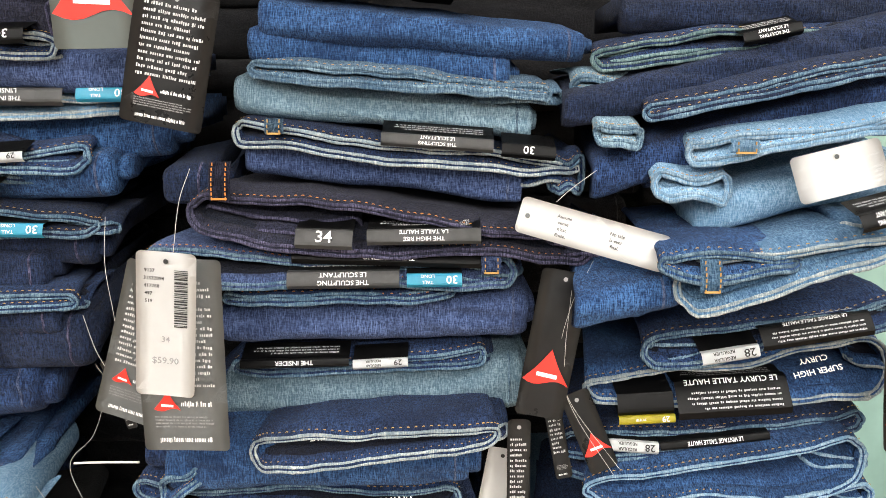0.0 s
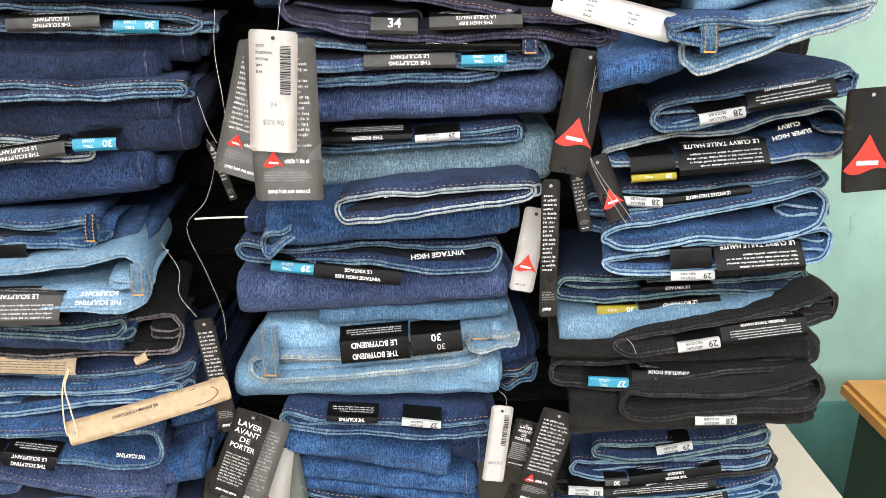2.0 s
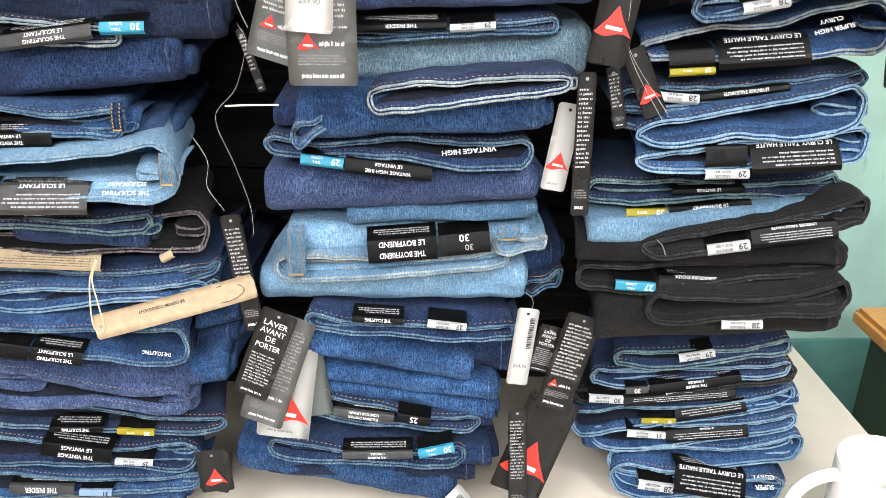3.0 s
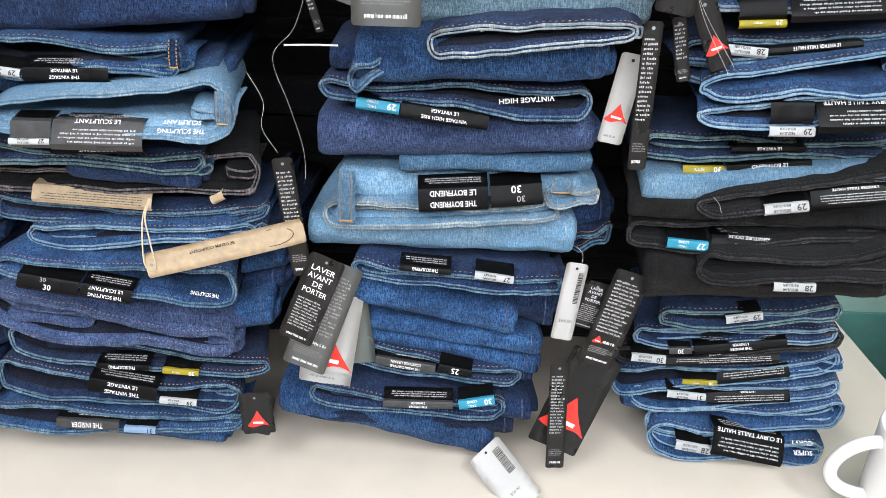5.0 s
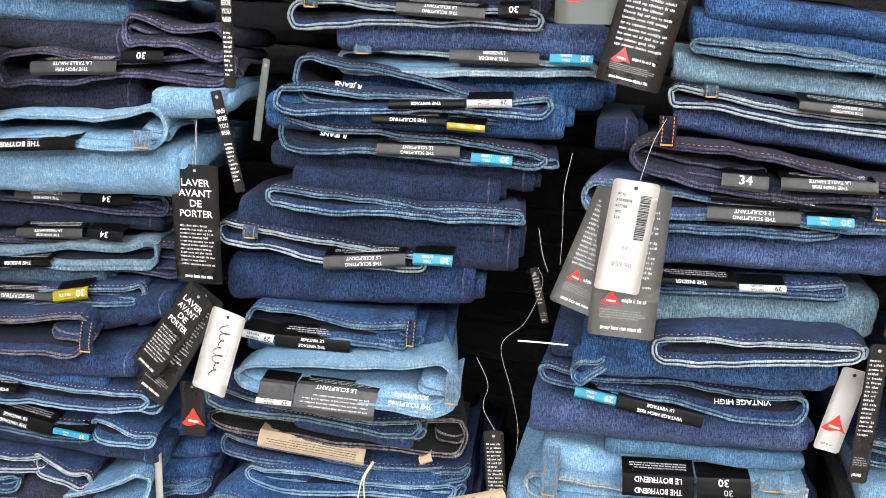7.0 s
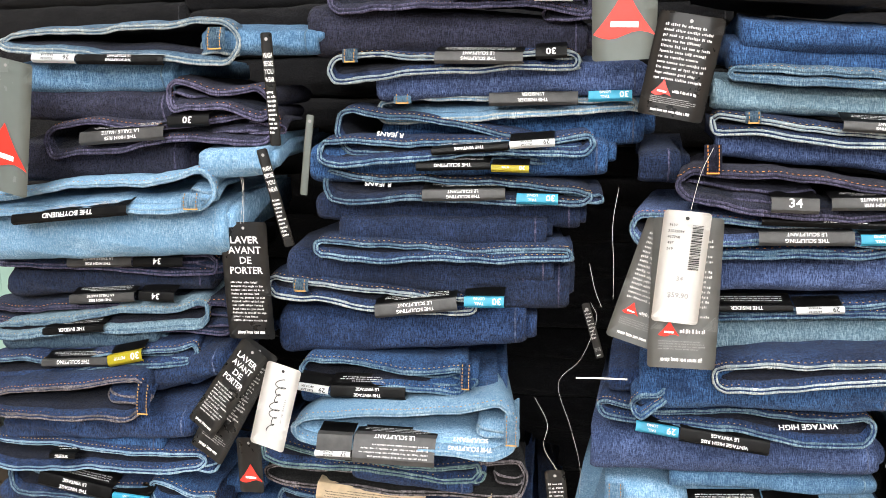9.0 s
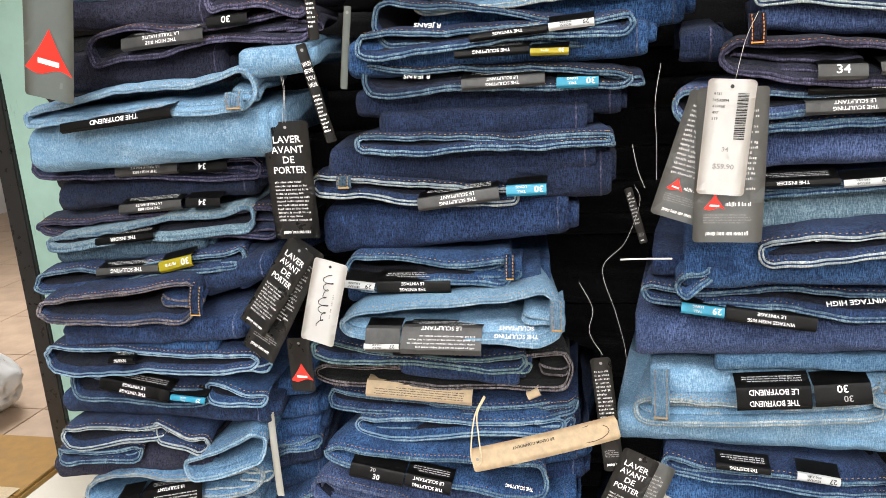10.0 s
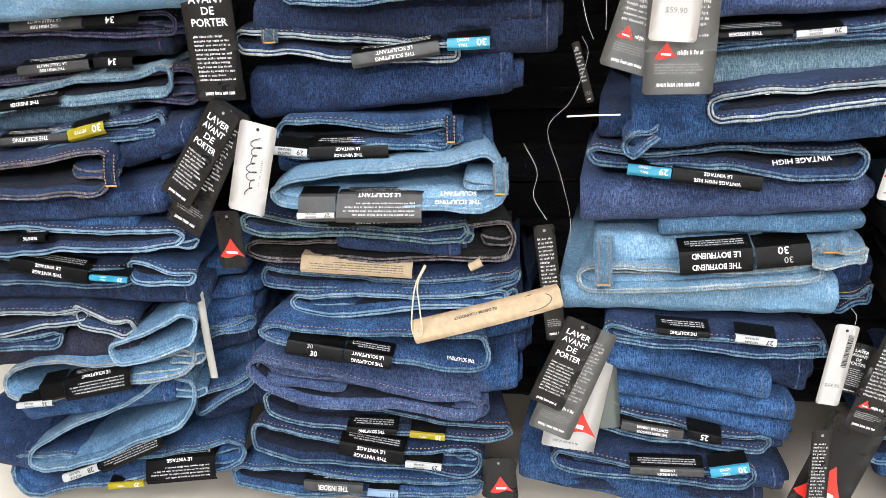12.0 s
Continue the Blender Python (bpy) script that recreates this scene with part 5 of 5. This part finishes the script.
def emblem(m, size, owner, ink):
    """A red peaked emblem with hollow sides, with a pale bar for its unlettered name."""
    bm = bmesh.new()
    pts = []
    corners = (Vector((0.02, 0.55)), Vector((0.56, -0.32)), Vector((-0.56, -0.26)))
    for k in range(3):
        a, b = corners[k], corners[(k + 1) % 3]
        for i in range(8):
            u = i / 8
            p = a.lerp(b, u)
            hollow = 0.10 * math.sin(math.pi * u)
            c = p * (1 - hollow) if k != 1 else p + Vector((0, 0.08 * math.sin(2 * math.pi * u)))
            pts.append(bm.verts.new(m @ Vector((c.x * size, c.y * size, 0))))
    bm.faces.new(pts)
    part("emblem", bm, RED, owner, smooth=False)
    bm = bmesh.new()
    box(bm, m @ Matrix.Translation((0.0, -0.1 * size, 0.0002)) @ Matrix.Rotation(-0.06, 4, "Z"), 0.5 * size, 0.1 * size, 0.0002)
    part("emblem_bar", bm, INK_WHITE, owner, smooth=False)


def hang_tag(name, label, top, bottom, width, colour, kind, *words):
    top, bottom = Vector(top), Vector(bottom)
    root = tagged(new(name), label, "tag")
    root.location = bottom
    SERIAL[0] += 1
    uy = (top - bottom)
    h = uy.length
    uy.normalize()
    ux = uy.cross(Vector((0, -1, 0.25))).normalized()
    if ux.x < 0 and abs(uy.z) > 0.3:
        ux = -ux
    un = ux.cross(uy).normalized()
    m = Matrix((ux, uy, un)).transposed().to_4x4()
    m.translation = (top + bottom) / 2
    curl = 0.003 * wob(SERIAL[0] * 1.7, 2.0, 1.0) + (0.006 if kind == "kraft" else 0)

    def bend(y):
        return -curl * (2 * y / h) ** 2

    bm, rows = bmesh.new(), []
    rad = min(0.0035, width * 0.2)
    ys = [-h / 2 + rad * (1 - math.cos(a * math.pi / 8)) for a in range(5)]
    ys += [-h / 2 + rad + (h - 2 * rad) * k / 8 for k in range(1, 8)]
    ys += [h / 2 - rad * (1 - math.cos((4 - a) * math.pi / 8)) for a in range(5)]
    for y in ys:
        e = max(0.0, abs(y) - (h / 2 - rad))
        half = width / 2 - rad + math.sqrt(max(0.0, rad * rad - e * e))
        rows.append([bm.verts.new(m @ Vector((half * u, y, bend(y) + 0.0006 * u * u))) for u in (-1, -0.5, 0, 0.5, 1)])
    grid_faces(bm, rows)
    bmesh.ops.solidify(bm, geom=bm.faces[:], thickness=0.0006)
    bmesh.ops.recalc_face_normals(bm, faces=bm.faces)
    card = part("card", bm, PAPER[colour], root)
    # the punched eyelet
    bm = bmesh.new()
    hole = bmesh.ops.create_circle(bm, cap_ends=True, segments=14, radius=0.0016)
    bmesh.ops.transform(bm, matrix=m @ Matrix.Translation((0, h / 2 - 0.006, bend(h / 2) + 0.0012)), verts=hole["verts"])
    part("eyelet", bm, INK_GREY if colour != "card_white" else PAPER["card_black"], card, smooth=False)

    def at(x, y, up=0.001):
        return m @ Matrix.Translation((x, y, bend(y) + up))

    w = width
    if kind == "brand":
        emblem(at(0, -h * 0.18), min(w * 0.86, h * 0.45), card, INK_WHITE)
        if colour == "card_white":
            bars(at(0, -h * 0.42), w * 0.6, h * 0.03, 1, INK_GREY, card, 3, 0.6)
    elif kind == "price":
        for k, q in enumerate(("9137", "31532094", "417768", "497", "519") if words[1] else ()):
            letter(q, at(-w * 0.5 + 0.022 * (w / 0.042) * (0.3 + 0.034 * len(q)), h * (0.37 - 0.052 * k)), h * 0.026, w * 0.42, INK_BLACK, card)
        bm = bmesh.new()
        rng = random.Random(4)
        y = h * 0.38
        while y > -h * 0.02:
            t = rng.choice((0.0004, 0.0007, 0.001))
            box(bm, at(w * 0.25, y), w * 0.22, t, 0.0002)
            y -= t + rng.choice((0.0005, 0.0008))
        tagged(part("barcode", bm, INK_BLACK, card, smooth=False), kind="stuff")
        if words[1]:
            letter(words[1], at(0, -h * 0.1), h * 0.045, w * 0.3, INK_GREY, card)
        letter(words[0], at(0, -h * 0.25), h * 0.05, w * 0.62, INK_GREY, card)
    elif kind in ("small", "smallred"):
        bars(at(0, h * 0.12), w * 0.74, h * 0.56, max(9, int(h * 0.56 / 0.0042)), INK_DIM, card, SERIAL[0], 0.36)
        if kind == "smallred" or w > 0.045:
            emblem(at(-w * 0.2, -h * 0.24), w * 0.28, card, INK_WHITE)
            bars(at(w * 0.16, -h * 0.245), w * 0.4, h * 0.028, 1, INK_WHITE, card, 5, 0.7)
        bars(at(0, -h * 0.34), w * 0.7, h * 0.07, 4, INK_GREY, card, 9, 0.4)
        bars(at(0, -h * 0.44), w * 0.62, h * 0.025, 1, INK_WHITE, card, 2, 0.8)
    elif kind == "care":
        for k, q in enumerate(("LAVER", "AVANT", "DE", "PORTER")):
            letter(q, at(0, h * (0.35 - 0.085 * k)), h * 0.066, w * 0.7, INK_WHITE, card)
        bars(at(0, -h * 0.17), w * 0.72, h * 0.36, max(9, int(h * 0.36 / 0.0038)), INK_DIM, card, SERIAL[0], 0.36)
        bars(at(0, -h * 0.44), w * 0.6, h * 0.028, 1, INK_WHITE, card, 2, 0.8)
    elif kind == "wash":
        turn = Matrix.Rotation(0, 4, "Z")
        for k, q in enumerate(("WASH", "BEFORE", "YOU", "WEAR")):
            letter(q, at(0, h * (0.3 - 0.07 * k)) @ turn, h * 0.05, w * 0.8, INK_WHITE, card)
        bars(at(0, -h * 0.2), w * 0.74, h * 0.4, 10, INK_WHITE, card, SERIAL[0], 0.4)
    elif kind == "notice":
        quarter = Matrix.Rotation(-math.pi / 2, 4, "Z")
        for k, q in enumerate(("Aucune", "vente", "n'est", "finale.")):
            letter(q, at(w * (0.22 - 0.17 * k), h * 0.2) @ quarter, w * 0.1, h * 0.2, INK_BLACK, card)
        for k, q in enumerate(("No sale", "is ever", "final.")):
            letter(q, at(w * (0.14 - 0.17 * k), -h * 0.16) @ quarter, w * 0.1, h * 0.2, INK_BLACK, card)
    elif kind == "kraft":
        quarter = Matrix.Rotation(math.pi / 2, 4, "Z")
        letter("BE DENIM CONFIDENT", at(w * 0.18, h * 0.08) @ quarter, w * 0.13, h * 0.42, INK_BLACK, card)
        bm = bmesh.new()
        tube(bm, [at(0, -h * 0.3, 0.0004) @ Vector((w * 0.34 * math.cos(k * 0.42), h * 0.13 * math.sin(k * 0.42), 0)) for k in range(14)], 0.0004, 4)
        part("flourish", bm, INK_BLACK, card)
    elif kind == "script":
        bm = bmesh.new()
        turns = [k * 0.42 for k in range(100)]
        tube(bm, [at(0, 0, 0.0006) @ Vector((w * ((0.1 + 0.06 * math.sin(a * 0.31)) * math.cos(a) + 0.03 * math.sin(a * 0.23)), h * (0.33 - 0.0145 * a + 0.028 * math.sin(a + 0.5)), 0)) for a in turns], 0.0004, 4)
        part("flourish", bm, INK_BLACK, card)
        bars(at(w * 0.25, -h * 0.02), w * 0.04, h * 0.3, 12, INK_GREY, card, 6, 0.5)


def thread(name, radius, *stations):
    """A thin string drawn smoothly through a few stations."""
    SERIAL[0] += 1
    p = [Vector(q) for q in stations]
    p = [p[0] * 2 - p[1]] + p + [p[-1] * 2 - p[-2]]
    line = []
    for i in range(1, len(p) - 2):
        for k in range(8):
            t = k / 8
            line.append(0.5 * ((2 * p[i]) + (p[i + 1] - p[i - 1]) * t + (2 * p[i - 1] - 5 * p[i] + 4 * p[i + 1] - p[i + 2]) * t * t + (3 * p[i] - p[i - 1] - 3 * p[i + 1] + p[i + 2]) * t ** 3))
    line.append(p[-2])
    bm = bmesh.new()
    tube(bm, line, radius, 6)
    kind = {"twine_loop": "pale twine loop holding the kraft tag", "plastic_tie": "white plastic tie poking out between jeans"}.get(name, "thin white tag string hanging between the jeans")
    tagged(part(name, bm, TWINE if name == "twine_loop" else STRING), kind, "string", "tag strings")


hang_tag("price_tag", "white price tag with a printed barcode, hung on string", (-0.1750, 0.4685, 1.4251), (-0.1831, 0.4673, 1.3281), 0.0387, "card_white", "price", "$59.90", "34")
hang_tag("care_tag", "dark card tag with fine white print beside jeans", (-0.1730, 0.4769, 1.4180), (-0.1746, 0.4756, 1.2834), 0.0580, "card_grey", "small")
hang_tag("care_tag", "dark card tag with fine white print beside jeans", (-0.1837, 0.4832, 1.4113), (-0.2175, 0.4847, 1.3027), 0.0468, "card_grey", "small")
hang_tag("brand_tag", "glossy grey card tag with a red triangular emblem", (-0.2303, 0.5177, 1.6612), (-0.2282, 0.5198, 1.5511), 0.0555, "card_sheen", "brand")
hang_tag("care_tag", "dark card tag with fine print and red mark", (-0.1714, 0.5179, 1.5879), (-0.1891, 0.5122, 1.5005), 0.0560, "card_black", "smallred")
hang_tag("notice_tag", "white notice card tag jutting from the jeans", (0.0500, 0.4941, 1.4451), (0.1455, 0.4804, 1.4199), 0.0244, "card_white", "notice")
hang_tag("blank_tag", "white blank card tag hanging from jeans", (0.2492, 0.4869, 1.4888), (0.2565, 0.4784, 1.4600), 0.0594, "card_white", "none")
hang_tag("brand_tag", "black card tag with a red triangular emblem", (0.0865, 0.5113, 1.4013), (0.0682, 0.5046, 1.2950), 0.0345, "card_black", "brand")
hang_tag("brand_tag", "white card tag with a red triangular emblem", (0.0470, 0.5344, 1.2550), (0.0324, 0.5324, 1.1706), 0.0237, "card_white", "brand")
hang_tag("care_tag", "dark card tag with fine white print beside jeans", (0.0561, 0.5170, 1.2871), (0.0568, 0.5118, 1.1517), 0.0172, "card_black", "small")
hang_tag("brand_tag", "black card tag with a red triangular emblem", (0.0958, 0.5201, 1.3068), (0.1206, 0.5130, 1.2481), 0.0220, "card_black", "brand")
hang_tag("care_tag", "dark card tag with fine white print beside jeans", (0.0827, 0.5370, 1.2882), (0.0934, 0.5298, 1.2320), 0.0130, "card_black", "small")
hang_tag("brand_tag", "black card tag with a red triangular emblem", (0.3237, 0.4930, 1.3686), (0.3296, 0.4875, 1.2788), 0.0447, "card_black", "brand")
hang_tag("price_tag", "white price tag with a barcode, turned half away", (0.0169, 0.5354, 1.0396), (0.0060, 0.5300, 0.9497), 0.0230, "card_white", "price", "$64.90", "")
hang_tag("care_tag", "black care card tag with white lettering", (0.0475, 0.5612, 1.0039), (0.0324, 0.5539, 0.9504), 0.0279, "card_black", "care")
hang_tag("care_tag", "dark card tag with fine print and red mark", (0.0805, 0.5503, 1.0220), (0.0471, 0.5358, 0.9136), 0.0388, "card_black", "smallred")
hang_tag("care_tag", "dark card tag with fine white print beside jeans", (0.0093, 0.5357, 0.9141), (0.0147, 0.5310, 0.7692), 0.0215, "card_black", "small")
hang_tag("brand_tag", "black card tag with a red triangular emblem", (0.0582, 0.5660, 0.9081), (0.0098, 0.5419, 0.7915), 0.0610, "card_black", "brand")
hang_tag("care_tag", "black care card tag with white lettering", (-0.2424, 0.5371, 1.0365), (-0.2840, 0.5321, 0.9371), 0.0388, "card_black", "care")
hang_tag("care_tag", "dark card tag with fine white print beside jeans", (-0.2303, 0.5457, 1.0261), (-0.2791, 0.5443, 0.8928), 0.0495, "card_grey", "small")
hang_tag("brand_tag", "white card tag with a red triangular emblem", (-0.2387, 0.5558, 0.9840), (-0.2578, 0.5537, 0.8648), 0.0602, "card_white", "brand")
hang_tag("plain_tag", "glossy grey blank card tag hanging from jeans", (-0.2241, 0.5604, 0.9711), (-0.2156, 0.5604, 0.8906), 0.0370, "card_sheen", "none")
hang_tag("kraft_tag", "tan kraft paper tag on a twine loop", (-0.4177, 0.4932, 1.0426), (-0.2659, 0.5357, 1.0679), 0.0257, "kraft", "kraft")
hang_tag("shop_tag", "white shop tag with a black flourish", (-0.5541, 0.4984, 1.2603), (-0.5773, 0.4928, 1.1730), 0.0377, "card_white", "script")
hang_tag("care_tag", "black care card tag with white lettering", (-0.6006, 0.5248, 1.4018), (-0.5994, 0.5259, 1.2776), 0.0505, "card_black", "care")
hang_tag("care_tag", "black care card tag with white lettering", (-0.5891, 0.5110, 1.2734), (-0.6570, 0.5083, 1.1824), 0.0356, "card_black", "care")
hang_tag("care_tag", "dark card tag with fine white print beside jeans", (-0.5834, 0.5152, 1.2741), (-0.6574, 0.5156, 1.1489), 0.0421, "card_black", "small")
hang_tag("brand_tag", "black card tag with a red triangular emblem", (-0.6188, 0.5391, 1.1594), (-0.6171, 0.5363, 1.0955), 0.0283, "card_black", "brand")
hang_tag("ribbon_tag", "narrow black ribbon tag with white lettering", (-0.5531, 0.5022, 1.5842), (-0.5522, 0.5074, 1.4796), 0.0112, "card_black", "wash")
hang_tag("ribbon_tag", "narrow black ribbon tag with white lettering", (-0.5674, 0.5076, 1.4766), (-0.5460, 0.5124, 1.3804), 0.0110, "card_black", "wash")
hang_tag("plain_tag", "glossy grey blank card tag hanging from jeans", (-0.5155, 0.5060, 1.5083), (-0.5281, 0.5098, 1.4317), 0.0076, "card_sheen", "none")
hang_tag("brand_tag", "glossy grey card tag with a red triangular emblem", (-0.8034, 0.4731, 1.5660), (-0.8331, 0.4795, 1.4381), 0.0591, "card_sheen", "brand")
hang_tag("plain_tag", "pale blank card tag hanging from jeans", (-0.6678, 0.5456, 1.0632), (-0.6650, 0.5410, 0.9532), 0.0093, "kraftpale", "none")
hang_tag("brand_tag", "black card tag with a red triangular emblem", (-0.3315, 0.5489, 0.8515), (-0.3398, 0.5414, 0.8004), 0.0345, "card_black", "brand")
hang_tag("price_tag", "white price tag with a printed barcode, hung on string", (-0.0699, 0.5413, 0.7860), (-0.0200, 0.4860, 0.7520), 0.0480, "card_white", "price", "$69.90", "")
hang_tag("brand_tag", "black card tag with a red triangular emblem", (-0.3367, 0.5384, 0.8598), (-0.3315, 0.5310, 0.8084), 0.0377, "card_black", "brand")
hang_tag("ribbon_tag", "dark card tag with fine white print beside jeans", (-0.2858, 0.5443, 1.1424), (-0.2714, 0.5408, 1.0130), 0.0212, "card_black", "small")
hang_tag("ribbon_tag", "dark card tag with fine white print beside jeans", (-0.2578, 0.5453, 1.3217), (-0.2420, 0.5481, 1.2651), 0.0080, "card_black", "small")

thread("string_white", 0.0002, (-0.1570, 0.4700, 1.4776), (-0.1659, 0.4710, 1.4560), (-0.1727, 0.4730, 1.4233), (-0.1750, 0.4730, 1.4151))
thread("string_white", 0.00018, (0.0999, 0.493, 1.4737), (0.0836, 0.493, 1.4613), (0.0747, 0.494, 1.4527))
thread("string_white", 0.00018, (0.1029, 0.505, 1.4101), (0.0890, 0.507, 1.3760), (0.0828, 0.509, 1.3355), (0.0948, 0.511, 1.2955), (0.1298, 0.513, 1.2395))
thread("plastic_tie", 0.0009, (-0.2655, 0.498, 1.2618), (-0.2450, 0.498, 1.2625), (-0.2185, 0.498, 1.2626))
thread("string_white", 0.00014, (-0.2526, 0.519, 1.3296), (-0.2472, 0.520, 1.3117), (-0.2608, 0.522, 1.2725), (-0.2822, 0.523, 1.2455), (-0.2699, 0.525, 1.1997), (-0.2602, 0.528, 1.1577), (-0.2599, 0.529, 1.1266))
thread("string_white", 0.0002, (-0.2301, 0.509, 1.4399), (-0.2346, 0.511, 1.4054), (-0.2328, 0.513, 1.3677), (-0.2324, 0.515, 1.3344))
thread("string_white", 0.0002, (-0.2547, 0.513, 1.3684), (-0.2494, 0.514, 1.3440), (-0.2429, 0.515, 1.3266))
thread("string_white", 0.00018, (-0.3048, 0.514, 1.2343), (-0.2922, 0.515, 1.2067), (-0.2955, 0.516, 1.1814), (-0.2829, 0.518, 1.1568))
thread("string_white", 0.00018, (-0.6021, 0.5210, 1.4798), (-0.5957, 0.5230, 1.4452), (-0.5995, 0.5250, 1.4007))
thread("string_white", 0.0002, (-0.6756, 0.5400, 1.0920), (-0.6712, 0.5420, 1.0651), (-0.6668, 0.5430, 1.0445))
thread("twine_loop", 0.0008, (-0.4014, 0.493, 1.1187), (-0.4130, 0.495, 1.0934), (-0.4192, 0.497, 1.0515), (-0.4165, 0.498, 1.0368), (-0.4089, 0.497, 1.0413), (-0.4098, 0.496, 1.0709), (-0.4102, 0.495, 1.0965), (-0.4006, 0.494, 1.1174))
thread("string_white", 0.00018, (-0.6030, 0.5230, 1.4660), (-0.5973, 0.5240, 1.4360), (-0.6034, 0.5260, 1.4001))
thread("string_white", 0.00018, (0.0182, 0.525, 1.0385), (0.0188, 0.525, 1.0544), (0.0116, 0.524, 1.0637))
thread("string_white", 0.0002, (0.1351, 0.513, 1.1254), (0.1414, 0.513, 1.1190), (0.1459, 0.514, 1.1088))
thread("string_white", 0.00018, (0.0888, 0.504, 1.3892), (0.0862, 0.506, 1.3416), (0.0905, 0.508, 1.3064), (0.1305, 0.511, 1.2501))

# ---- the stone tiles of the floor
bm = bmesh.new()
box(bm, Matrix.Translation((0, 0, 0)), 0.594, 0.594, 0.008, 0.0015)
tile_mesh = bpy.data.meshes.new("floor_tile")
bm.to_mesh(tile_mesh)
bm.free()
tile_mesh.materials.append(TILE)
ground = bpy.data.objects["floor"]
for ix in range(17):
    for iy in range(18):
        tile = new("floor_tile", tile_mesh)
        tile.parent = ground
        tile.location = (-6.7 + 0.6 * ix, -3.2 + 0.6 * iy, -0.004)
